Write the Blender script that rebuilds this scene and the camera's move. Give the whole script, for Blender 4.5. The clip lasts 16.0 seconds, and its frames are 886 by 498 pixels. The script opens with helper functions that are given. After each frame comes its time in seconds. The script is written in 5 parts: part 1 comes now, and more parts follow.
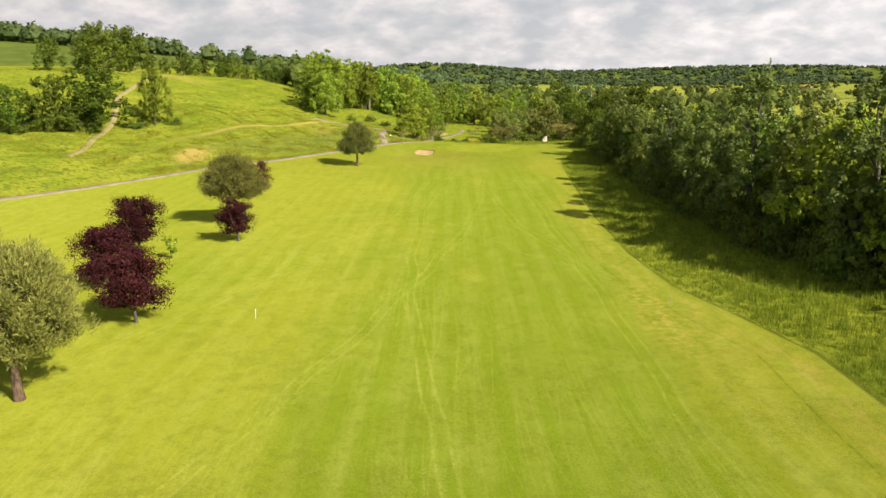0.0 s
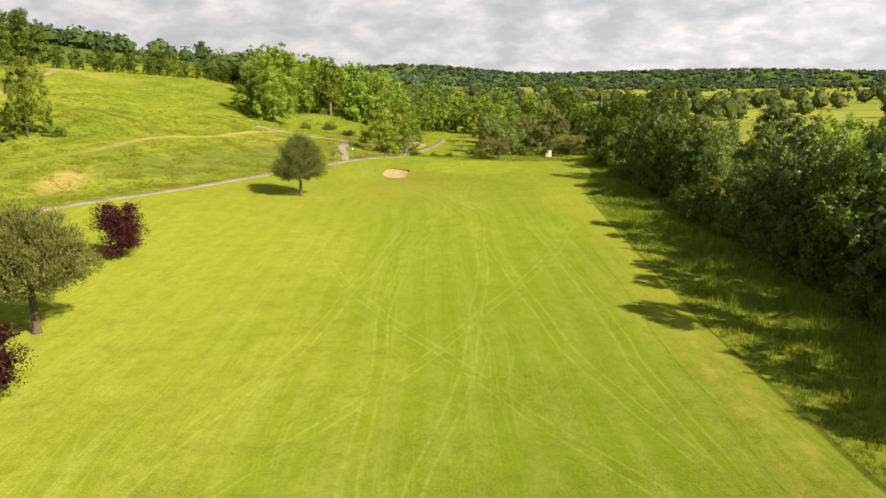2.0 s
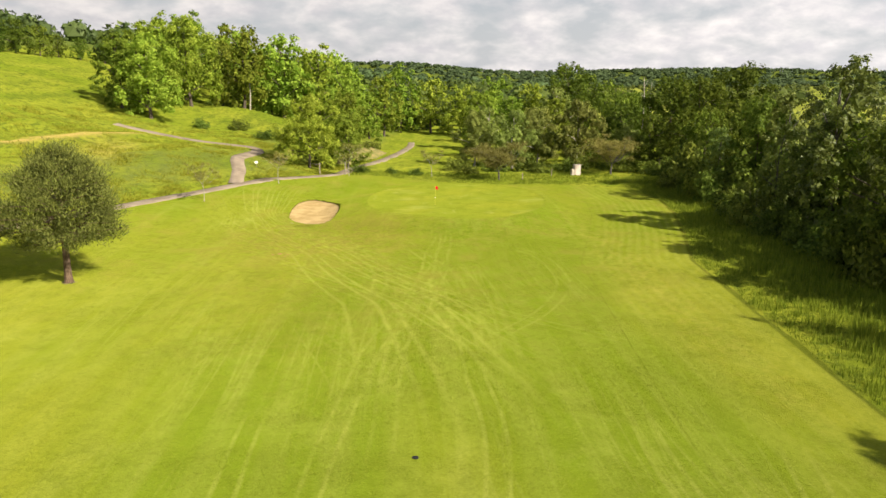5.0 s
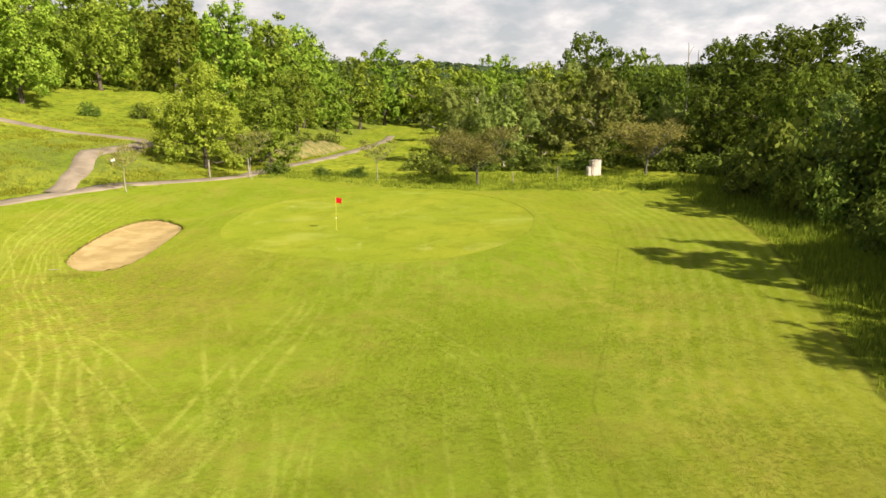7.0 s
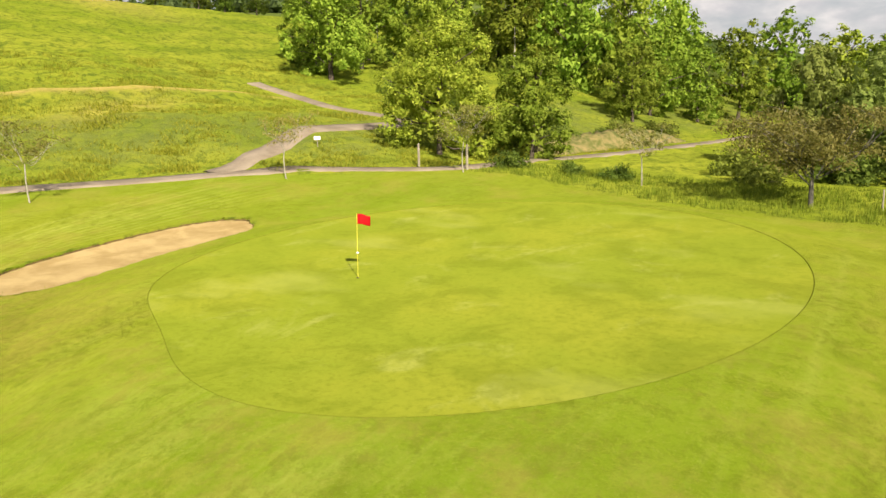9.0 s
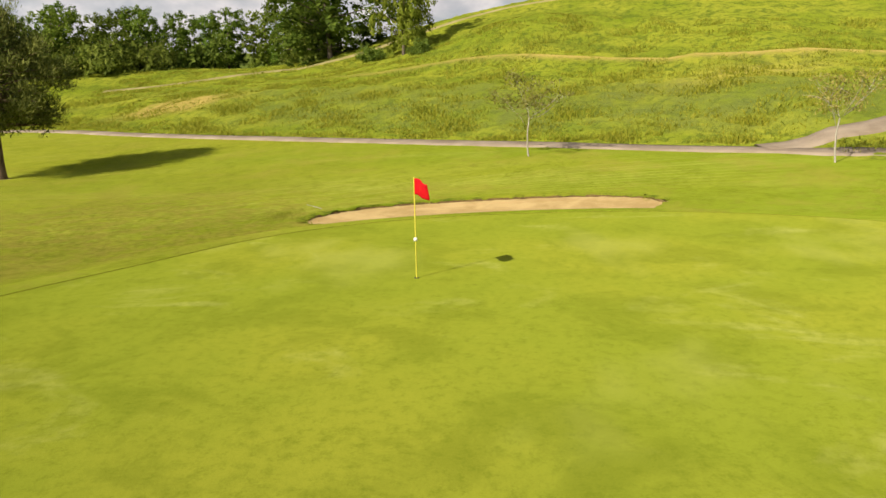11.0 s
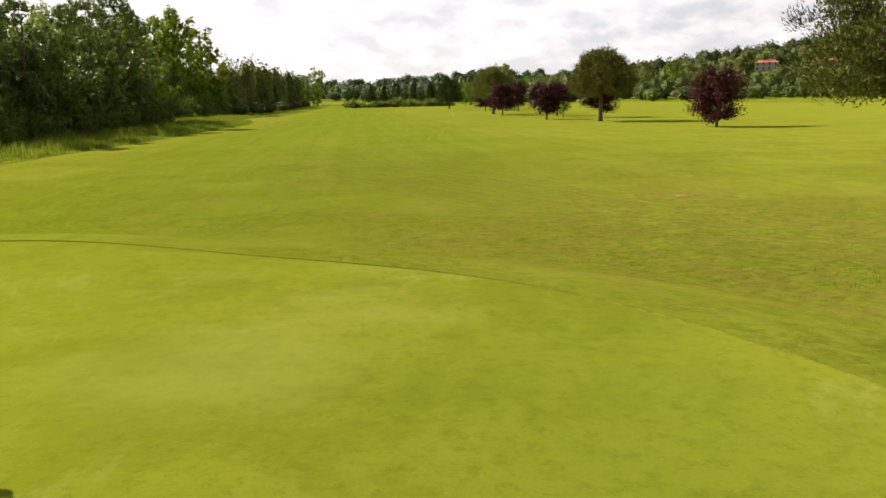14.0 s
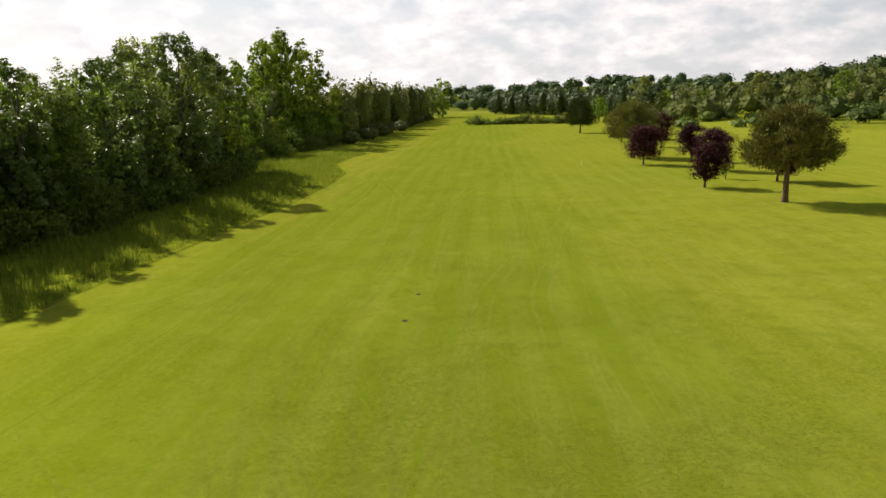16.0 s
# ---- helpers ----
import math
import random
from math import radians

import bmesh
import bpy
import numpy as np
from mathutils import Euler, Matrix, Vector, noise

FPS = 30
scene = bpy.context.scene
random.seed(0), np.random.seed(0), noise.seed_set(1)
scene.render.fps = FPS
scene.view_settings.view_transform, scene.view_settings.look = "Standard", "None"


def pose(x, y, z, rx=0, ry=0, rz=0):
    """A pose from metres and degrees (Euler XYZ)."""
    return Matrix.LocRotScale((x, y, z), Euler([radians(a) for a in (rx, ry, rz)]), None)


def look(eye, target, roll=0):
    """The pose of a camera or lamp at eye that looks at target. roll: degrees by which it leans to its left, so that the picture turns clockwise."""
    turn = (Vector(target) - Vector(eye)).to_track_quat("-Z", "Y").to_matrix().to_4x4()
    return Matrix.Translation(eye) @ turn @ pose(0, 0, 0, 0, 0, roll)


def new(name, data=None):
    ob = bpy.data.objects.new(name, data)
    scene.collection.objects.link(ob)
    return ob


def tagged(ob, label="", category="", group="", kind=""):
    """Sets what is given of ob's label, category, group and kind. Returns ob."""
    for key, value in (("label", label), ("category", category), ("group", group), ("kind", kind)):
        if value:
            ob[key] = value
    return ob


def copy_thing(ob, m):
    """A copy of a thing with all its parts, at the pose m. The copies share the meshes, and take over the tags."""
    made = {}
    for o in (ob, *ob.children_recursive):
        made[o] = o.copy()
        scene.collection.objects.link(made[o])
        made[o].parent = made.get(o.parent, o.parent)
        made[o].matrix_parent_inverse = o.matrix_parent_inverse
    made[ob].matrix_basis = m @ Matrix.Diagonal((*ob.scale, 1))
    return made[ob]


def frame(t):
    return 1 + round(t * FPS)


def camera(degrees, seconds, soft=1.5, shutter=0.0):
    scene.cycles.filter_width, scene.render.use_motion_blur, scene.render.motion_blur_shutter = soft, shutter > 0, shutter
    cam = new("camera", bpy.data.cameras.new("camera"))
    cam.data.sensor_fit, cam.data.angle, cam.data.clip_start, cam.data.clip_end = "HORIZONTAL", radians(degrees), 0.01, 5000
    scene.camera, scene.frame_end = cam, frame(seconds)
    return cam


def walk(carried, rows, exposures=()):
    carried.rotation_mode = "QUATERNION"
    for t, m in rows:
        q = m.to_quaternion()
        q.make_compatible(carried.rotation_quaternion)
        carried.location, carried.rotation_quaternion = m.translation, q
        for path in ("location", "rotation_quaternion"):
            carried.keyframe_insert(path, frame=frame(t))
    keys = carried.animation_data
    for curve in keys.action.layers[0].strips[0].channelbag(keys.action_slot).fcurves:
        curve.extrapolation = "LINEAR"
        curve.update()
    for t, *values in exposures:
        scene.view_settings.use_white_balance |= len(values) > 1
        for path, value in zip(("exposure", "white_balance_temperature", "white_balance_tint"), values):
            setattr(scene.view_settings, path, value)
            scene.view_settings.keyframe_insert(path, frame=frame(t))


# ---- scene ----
cam = camera(62.0, 16.0)
PATH = [
    (0, (2.641, -3.929, 18.531), (2.602, -1.98, 18.085), -0.9),
    (0.5, (2.225, 9.111, 18.452), (2.205, 11.061, 18.008), -0.7),
    (1, (1.89, 21.92, 18.224), (1.889, 23.87, 17.781), -0.7),
    (1.5, (1.917, 34.521, 17.954), (1.928, 36.471, 17.512), -0.7),
    (2, (1.503, 46.461, 17.631), (1.529, 48.412, 17.19), -0.6),
    (2.5, (1.484, 58.543, 17.323), (1.522, 60.493, 16.881), -0.4),
    (3, (1.531, 70.66, 16.79), (1.586, 72.611, 16.349), -0.1),
    (3.5, (1.953, 82.734, 16.339), (2.023, 84.683, 15.896), -0.2),
    (4, (2.628, 94.711, 15.814), (2.713, 96.659, 15.367), -0.2),
    (6.5, (10.891, 145.418, 9.683), (10.961, 147.368, 9.248), -0.8),
    (7, (13.726, 153.365, 8.999), (13.746, 155.316, 8.559), -0.9),
    (7.5, (16.179, 161.118, 8.132), (16.033, 163.063, 7.693), -1.1),
    (8, (18.604, 168.327, 7.426), (18.221, 170.241, 6.991), -1.1),
    (10.5, (23.968, 195.898, 4.226), (22.078, 196.39, 3.798), -1.0),
    (11, (22.421, 200.166, 3.878), (20.469, 200.087, 3.451), -1.0),
    (11.5, (19.966, 203.558, 3.535), (18.125, 202.904, 3.109), -1.1),
    (12, (16.709, 205.808, 3.18), (15.138, 204.643, 2.76), -1.0),
    (12.5, (12.967, 207.022, 2.807), (11.816, 205.44, 2.393), -1.2),
    (13, (9.527, 207.021, 2.518), (8.767, 205.216, 2.112), -1.1),
    (13.5, (6.661, 206.172, 2.377), (6.216, 204.264, 1.977), -1.3),
    (14, (4.309, 204.374, 2.388), (4.095, 202.425, 1.989), -1.5),
    (14.5, (2.763, 201.64, 2.732), (2.733, 199.68, 2.331), -1.5),
    (15, (1.454, 196.31, 4.213), (1.562, 194.354, 3.813), -1.6),
    (15.5, (0.781, 188.616, 6.853), (0.903, 186.659, 6.46), -1.5),
    (16, (0.459, 179.16, 9.677), (0.588, 177.203, 9.287), -1.5),
]
walk(cam, [(t, look(eye, target, roll)) for t, eye, target, roll in PATH],
     [(0, 0.86, 6500, 11), (4, 0.87, 6500, 10), (6.5, 0.90, 6500, 10), (8, 0.97, 6500, 10), (10.5, 0.63, 6500, 11), (12.0, 0.83, 6500, 13),
      (13, 0.87, 6550, 16), (14, 0.88, 6550, 14), (15, 0.84, 6500, 10), (16, 0.68, 6500, 11)])

# ---- sky, sun and light ----
SUN_WAY = Vector((0.605, -0.545, 0.581)).normalized()
world = bpy.data.worlds.new("sky")
scene.world = world
world.use_nodes = True
wt = world.node_tree
wt.nodes.clear()


def wnode(kind, **values):
    n = wt.nodes.new(kind)
    for key, v in values.items():
        n.inputs[key.replace("_", " ")].default_value = v
    return n


def wmath(op, a, b=None, clamp=False):
    n = wt.nodes.new("ShaderNodeMath")
    n.operation, n.use_clamp = op, clamp
    for k, v in enumerate((a, b)):
        if v is None:
            continue
        if isinstance(v, (int, float)):
            n.inputs[k].default_value = v
        else:
            wt.links.new(v, n.inputs[k])
    return n.outputs[0]


sky = wt.nodes.new("ShaderNodeTexSky")
sky.sky_type, sky.sun_disc = "NISHITA", False
sky.sun_elevation, sky.sun_rotation = math.asin(SUN_WAY.z), math.atan2(SUN_WAY.x, SUN_WAY.y)
sky.air_density, sky.dust_density, sky.ozone_density = 1.0, 1.6, 1.0
coords = wt.nodes.new("ShaderNodeTexCoord")
split = wt.nodes.new("ShaderNodeSeparateXYZ")
wt.links.new(coords.outputs["Generated"], split.inputs[0])
flat = wt.nodes.new("ShaderNodeCombineXYZ")
level = wmath("ADD", wmath("MAXIMUM", split.outputs[2], 0.0), 0.42)
for k in range(2):
    wt.links.new(wmath("DIVIDE", split.outputs[k], level), flat.inputs[k])
puffs = wnode("ShaderNodeTexNoise", Scale=7.2, Detail=8.0, Roughness=0.52, Distortion=0.15)
wt.links.new(flat.outputs[0], puffs.inputs["Vector"])
banks = wnode("ShaderNodeTexNoise", Scale=2.0, Detail=3.0, Roughness=0.5)
wt.links.new(flat.outputs[0], banks.inputs["Vector"])
cover = wmath("ADD", wmath("MULTIPLY", puffs.outputs["Fac"], 0.75), wmath("MULTIPLY", banks.outputs["Fac"], 0.25))
mask = wt.nodes.new("ShaderNodeValToRGB")
mask.color_ramp.elements[0].position, mask.color_ramp.elements[1].position = 0.39, 0.58
wt.links.new(cover, mask.inputs[0])
shade = wt.nodes.new("ShaderNodeValToRGB")
for e, (p, c) in zip(shade.color_ramp.elements, ((0.38, (14.8, 13.9, 13.4, 1)), (0.64, (10.9, 10.5, 10.7, 1)))):
    e.position, e.color = p, c
shapes = wnode("ShaderNodeTexNoise", Scale=10.0, Detail=7.0, Roughness=0.58)
wt.links.new(flat.outputs[0], shapes.inputs["Vector"])
wt.links.new(shapes.outputs["Fac"], shade.inputs[0])
blue = wt.nodes.new("ShaderNodeMix")
blue.data_type, blue.inputs[0].default_value = "RGBA", 0.0
wt.links.new(sky.outputs[0], blue.inputs[6])
blue.inputs[7].default_value = (10.9, 11.0, 11.4, 1)
low = wt.nodes.new("ShaderNodeMapRange")
wt.links.new(split.outputs[2], low.inputs[0])
for k, v in enumerate((0.0, 0.5, 0.8, 0.0)):
    low.inputs[k + 1].default_value = v
wt.links.new(low.outputs[0], blue.inputs[0])
both = wt.nodes.new("ShaderNodeMix")
both.data_type = "RGBA"
clear = wt.nodes.new("ShaderNodeMapRange")
clear.interpolation_type = "SMOOTHSTEP"
wt.links.new(split.outputs[2], clear.inputs[0])
for k, v in enumerate((0.18, 0.60, 1.0, 0.12)):
    clear.inputs[k + 1].default_value = v
wt.links.new(wmath("MULTIPLY", mask.outputs[0], clear.outputs[0]), both.inputs[0])
wt.links.new(blue.outputs[2], both.inputs[6])
wt.links.new(shade.outputs[0], both.inputs[7])
toward = wt.nodes.new("ShaderNodeVectorMath")
toward.operation = "DOT_PRODUCT"
wt.links.new(coords.outputs["Generated"], toward.inputs[0])
toward.inputs[1].default_value = Vector((SUN_WAY.x, SUN_WAY.y, 0)).normalized()
glow = wt.nodes.new("ShaderNodeMapRange")
wt.links.new(toward.outputs["Value"], glow.inputs[0])
for k, v in enumerate((-1.0, 1.0, 0.45, 0.77)):
    glow.inputs[k + 1].default_value = v
lit = wt.nodes.new("ShaderNodeVectorMath")
lit.operation = "SCALE"
wt.links.new(both.outputs[2], lit.inputs[0])
wt.links.new(glow.outputs[0], lit.inputs["Scale"])
back = wnode("ShaderNodeBackground", Strength=0.07)
wt.links.new(lit.outputs[0], back.inputs[0])
wout = wt.nodes.new("ShaderNodeOutputWorld")
wt.links.new(back.outputs[0], wout.inputs[0])

sun = new("sun", bpy.data.lights.new("sun", "SUN"))
sun.data.energy, sun.data.angle, sun.data.color = 4.6, radians(0.6), (1.0, 0.91, 0.74)
sun.matrix_world = look(SUN_WAY * 50, (0, 0, 0))


# ---- materials ----
class Shader:
    """A small builder of node materials."""

    def __init__(self, name):
        self.mat = bpy.data.materials.new(name)
        self.mat.use_nodes = True
        self.tree = self.mat.node_tree
        self.tree.nodes.clear()

    def node(self, kind, **inputs):
        n = self.tree.nodes.new(kind)
        for key, v in inputs.items():
            self.join(v, n.inputs[key.replace("_", " ")])
        return n

    def join(self, v, socket):
        if isinstance(v, bpy.types.NodeSocket):
            self.tree.links.new(v, socket)
        else:
            socket.default_value = v

    def math(self, op, a, b=0.0, clamp=False):
        n = self.tree.nodes.new("ShaderNodeMath")
        n.operation, n.use_clamp = op, clamp
        self.join(a, n.inputs[0]), self.join(b, n.inputs[1])
        return n.outputs[0]

    def mix(self, fac, a, b, blend="MIX"):
        n = self.tree.nodes.new("ShaderNodeMix")
        n.data_type, n.blend_type = "RGBA", blend
        self.join(fac, n.inputs[0])
        for v, k in ((a, 6), (b, 7)):
            self.join((*v, 1) if isinstance(v, tuple) and len(v) == 3 else v, n.inputs[k])
        return n.outputs[2]

    def ramp(self, fac, lo, hi):
        n = self.tree.nodes.new("ShaderNodeMapRange")
        n.interpolation_type = "SMOOTHSTEP"
        self.join(fac, n.inputs[0])
        n.inputs[1].default_value, n.inputs[2].default_value = lo, hi
        return n.outputs[0]

    def place(self, sx=1.0, sy=1.0, sz=1.0):
        if not hasattr(self, "pos"):
            self.pos = self.tree.nodes.new("ShaderNodeNewGeometry").outputs["Position"]
        n = self.tree.nodes.new("ShaderNodeVectorMath")
        n.operation = "MULTIPLY"
        self.join(self.pos, n.inputs[0])
        n.inputs[1].default_value = (sx, sy, sz)
        return n.outputs[0]

    def noise(self, scale, detail=3.0, rough=0.55, vec=None, warp=0.0):
        n = self.node("ShaderNodeTexNoise", Vector=vec or self.place(), Scale=scale, Detail=detail, Roughness=rough, Distortion=warp)
        return n.outputs["Fac"]

    def attr(self, name):
        n = self.tree.nodes.new("ShaderNodeAttribute")
        n.attribute_name = name
        return n.outputs["Fac"]

    def island(self):
        return self.tree.nodes.new("ShaderNodeNewGeometry").outputs["Random Per Island"]

    def chance(self):
        return self.tree.nodes.new("ShaderNodeObjectInfo").outputs["Random"]

    def bump(self, height, strength, dist=0.05):
        return self.node("ShaderNodeBump", Height=height, Strength=strength, Distance=dist).outputs[0]

    def done(self, color, rough=0.8, bump=None, sheer=0.0, spec=0.3, metal=0.0, sheen=0.0, fuzz=0.0, tint=None):
        n = self.node("ShaderNodeBsdfPrincipled", Roughness=rough, Metallic=metal)
        self.join((*color, 1) if isinstance(color, tuple) and len(color) == 3 else color, n.inputs["Base Color"])
        n.inputs["Specular IOR Level"].default_value = spec
        n.inputs["Sheen Weight"].default_value = sheen
        n.inputs["Sheen Roughness"].default_value = 0.45
        n.inputs["Sheen Tint"].default_value = (0.58, 0.62, 0.06, 1)
        self.join(fuzz, n.inputs["Diffuse Roughness"])
        if bump is not None:
            self.join(bump, n.inputs["Normal"])
        out = n.outputs[0]
        if tint is not None:
            # the sheen of lit blades leaning away from the sun
            gl = self.node("ShaderNodeBsdfGlossy", Roughness=0.74, Color=(*tint, 1))
            mx = self.node("ShaderNodeMixShader", Fac=0.105)
            self.tree.links.new(out, mx.inputs[1]), self.tree.links.new(gl.outputs[0], mx.inputs[2])
            out = mx.outputs[0]
        if sheer:
            tr = self.node("ShaderNodeBsdfTranslucent")
            self.join((*color, 1) if isinstance(color, tuple) and len(color) == 3 else color, tr.inputs[0])
            mx = self.node("ShaderNodeMixShader", Fac=sheer)
            self.tree.links.new(out, mx.inputs[1]), self.tree.links.new(tr.outputs[0], mx.inputs[2])
            out = mx.outputs[0]
        o = self.tree.nodes.new("ShaderNodeOutputMaterial")
        self.tree.links.new(out, o.inputs[0])
        return self.mat


def turf_material():
    s = Shader("turf")
    mow, wood, crop = s.attr("mown"), s.attr("wooded"), s.attr("worn")
    # mown grass: broad patches, long mower streaks, wheel tracks and fine blades
    broad = s.noise(0.045, 4.0, 0.6, s.place(1, 0.45, 1))
    part = s.node("ShaderNodeSeparateXYZ", Vector=s.place())
    px, py = part.outputs[0], part.outputs[1]
    aside = s.math("MULTIPLY", s.math("SUBTRACT", s.math("ABSOLUTE", s.math("SUBTRACT", px, 6.5)), 10.5), 0.022)
    aside = s.math("MULTIPLY", s.math("MAXIMUM", s.math("MINIMUM", aside, 0.15), -0.10), s.ramp(py, 192.0, 168.0))
    col = s.mix(s.ramp(s.math("ADD", broad, aside), 0.38, 0.70), FAIR_GREEN, FAIR_YELLOW)
    streak = s.noise(0.75, 4.0, 0.6, s.place(1, 0.022, 1), 0.3)
    col = s.mix(s.math("MULTIPLY", s.ramp(streak, 0.52, 0.72), 0.22), col, FAIR_PALE)
    track = None
    for skew, wob, gap, seed, keep in ((0.0, 5.0, 0.62, 3.0, 0.4), (0.05, 6.0, 0.9, 11.0, 0.45), (0.10, 9.0, 1.2, 17.0, 0.5), (-0.08, 9.0, 1.3, 31.0, 0.5), (0.03, 14.0, 1.7, 47.0, 0.45), (-0.16, 12.0, 2.3, 83.0, 0.55), (0.30, 16.0, 3.1, 61.0, 0.6)):
        sway = s.noise(0.022, 1.5, 0.5, s.place(0.35, 1.0, 0.0))
        u = s.math("ADD", s.math("ADD", px, s.math("MULTIPLY", py, skew)), s.math("ADD", seed, s.math("MULTIPLY", sway, wob)))
        u = s.math("DIVIDE", u, gap)
        dice = s.node("ShaderNodeTexWhiteNoise")
        dice.noise_dimensions = "1D"
        s.join(s.math("FLOOR", s.math("ADD", u, 0.5)), dice.inputs["W"])
        line = s.ramp(s.math("ABSOLUTE", s.math("SUBTRACT", u, s.math("ROUND", u))), 0.10 / gap, 0.02 / gap)
        line = s.math("MULTIPLY", line, s.ramp(dice.outputs[0], keep, keep + 0.2))
        track = line if track is None else s.math("MAXIMUM", track, line)
    broken = s.ramp(s.noise(0.06, 4.0, 0.65, s.place(1, 0.5, 1)), 0.38, 0.62)
    track = s.math("MULTIPLY", s.math("MULTIPLY", track, broken), s.math("MULTIPLY", s.ramp(s.noise(2.2, 3.0, 0.7), 0.25, 0.6), s.math("SUBTRACT", 0.36, s.math("MULTIPLY", s.ramp(py, 165.0, 185.0), 0.20))))
    # long mower stripes, every other one laid towards the tee, its sheen painted pale
    lay = s.math("SINE", s.math("ADD", s.math("MULTIPLY", px, 2.4), s.math("MULTIPLY", s.noise(0.03, 2.0, 0.5), 9.0)))
    lay = s.math("MULTIPLY", s.ramp(lay, -0.4, 0.5), s.math("MULTIPLY", s.ramp(py, 195.0, 150.0), 0.13))
    col = s.mix(lay, col, FAIR_PALE)
    # wheel lines that swing round the bunker, and mower lines that follow the edge of the rough
    swing, rim = s.attr("swing"), s.attr("rim")
    spreadout = s.math("ADD", 0.34, s.math("MULTIPLY", s.math("ABSOLUTE", s.math("SUBTRACT", py, 197.0)), 0.022))
    u = s.math("ADD", s.math("DIVIDE", swing, spreadout), s.math("MULTIPLY", s.noise(0.022, 1.5, 0.5), 7.0))
    dice = s.node("ShaderNodeTexWhiteNoise")
    dice.noise_dimensions = "1D"
    s.join(s.math("FLOOR", s.math("ADD", u, 0.5)), dice.inputs["W"])
    arcs = s.math("MULTIPLY", s.ramp(s.math("ABSOLUTE", s.math("SUBTRACT", u, s.math("ROUND", u))), 0.24, 0.04), s.ramp(dice.outputs[0], 0.3, 0.6))
    arcs = s.math("MULTIPLY", arcs, s.ramp(s.math("ABSOLUTE", swing), 6.5, 2.5))
    arcs = s.math("MULTIPLY", arcs, s.math("MULTIPLY", s.ramp(py, 140.0, 165.0), s.ramp(py, 222.0, 205.0)))
    u = s.math("ADD", s.math("DIVIDE", s.math("ADD", swing, s.math("MULTIPLY", s.math("SUBTRACT", py, 188.0), 0.30)), 0.75), s.math("MULTIPLY", s.noise(0.02, 1.5, 0.5), 6.0))
    dice = s.node("ShaderNodeTexWhiteNoise")
    dice.noise_dimensions = "1D"
    s.join(s.math("FLOOR", s.math("ADD", u, 9.5)), dice.inputs["W"])
    cross = s.math("MULTIPLY", s.ramp(s.math("ABSOLUTE", s.math("SUBTRACT", u, s.math("ROUND", u))), 0.20, 0.04), s.ramp(dice.outputs[0], 0.45, 0.7))
    cross = s.math("MULTIPLY", s.math("MULTIPLY", cross, s.ramp(s.math("ABSOLUTE", swing), 7.5, 3.5)), s.math("MULTIPLY", s.ramp(py, 145.0, 165.0), s.ramp(py, 206.0, 192.0)))
    arcs = s.math("MAXIMUM", arcs, cross)
    v = s.math("ADD", s.math("DIVIDE", rim, 0.8), s.math("MULTIPLY", s.noise(0.12, 2.0, 0.5), 0.5))
    bands = s.math("MULTIPLY", s.ramp(s.math("PINGPONG", v, 0.5), 0.42, 0.12), s.math("MULTIPLY", s.ramp(rim, 11.0, 6.0), s.ramp(py, 130.0, 190.0)))
    track = s.math("MAXIMUM", track, s.math("MAXIMUM", s.math("MULTIPLY", arcs, 0.60), s.math("MULTIPLY", bands, 0.30)))
    # pairs of wheel lines left by carts and mowers: each swings as a parabola along the fairway
    wander = s.math("ADD", px, s.math("MULTIPLY", s.math("SUBTRACT", s.noise(0.06, 1.5, 0.5), 0.5), 2.4))
    patchy = s.math("ADD", 0.25, s.math("MULTIPLY", s.ramp(s.noise(0.5, 4.0, 0.7), 0.34, 0.60), 0.75))
    wheels = None
    for y0, x0, slope, bend, first, last in ((184.9, -1.50, -0.494, -0.01577, 158, 204), (173.3, 5.90, 0.108, 0.00067, 140, 189), (175.9, 7.20, 0.093, -0.00310, 145, 189), (177.5, 6.20, -0.270, -0.00668, 148, 190), (180.4, 14.00, -0.544, -0.03243, 150, 188), (169.1, 5.60, -0.588, 0.02139, 150, 180), (168.9, 9.10, -0.132, -0.00975, 150, 178), (111.7, 15.20, -0.015, -0.00006, 20, 150), (109.4, 9.70, -0.094, 0.00245, 60, 135), (124.7, 14.10, 0.374, -0.00265, 70, 146), (108.7, -4.20, -0.405, 0.00316, 60, 128), (121.7, -1.50, 0.083, 0.00134, 10, 178), (136.6, 7.70, 0.041, -0.00133, 10, 178), (107.7, -6.50, 0.182, -0.00211, 20, 150)):
        dy = s.math("SUBTRACT", py, y0)
        lane = s.math("ADD", x0, s.math("MULTIPLY", dy, s.math("ADD", slope, s.math("MULTIPLY", dy, bend))))
        off = s.math("SUBTRACT", s.math("ABSOLUTE", s.math("SUBTRACT", wander, lane)), 0.48)
        pair = s.math("MULTIPLY", s.ramp(s.math("ABSOLUTE", off), 0.17, 0.04), s.math("MULTIPLY", s.ramp(py, first, first + 12.0), s.ramp(py, last, last - 5.0)))
        wheels = pair if wheels is None else s.math("MAXIMUM", wheels, pair)
    track = s.math("MAXIMUM", track, s.math("MULTIPLY", s.math("MULTIPLY", wheels, patchy), 0.40))
    track = s.math("MULTIPLY", track, s.attr("mown"))
    # light thrown back by bent grass in the tracks, painted as paler turf
    col = s.mix(s.math("MULTIPLY", track, 0.95), col, FAIR_PALE)
    dry = s.math("MULTIPLY", s.ramp(s.math("ABSOLUTE", s.math("SUBTRACT", rim, 2.6)), 2.4, 0.6), s.math("MULTIPLY", s.ramp(s.noise(0.9, 5.0, 0.7, s.place(1, 0.3, 1)), 0.42, 0.66), s.ramp(py, 150.0, 90.0)))
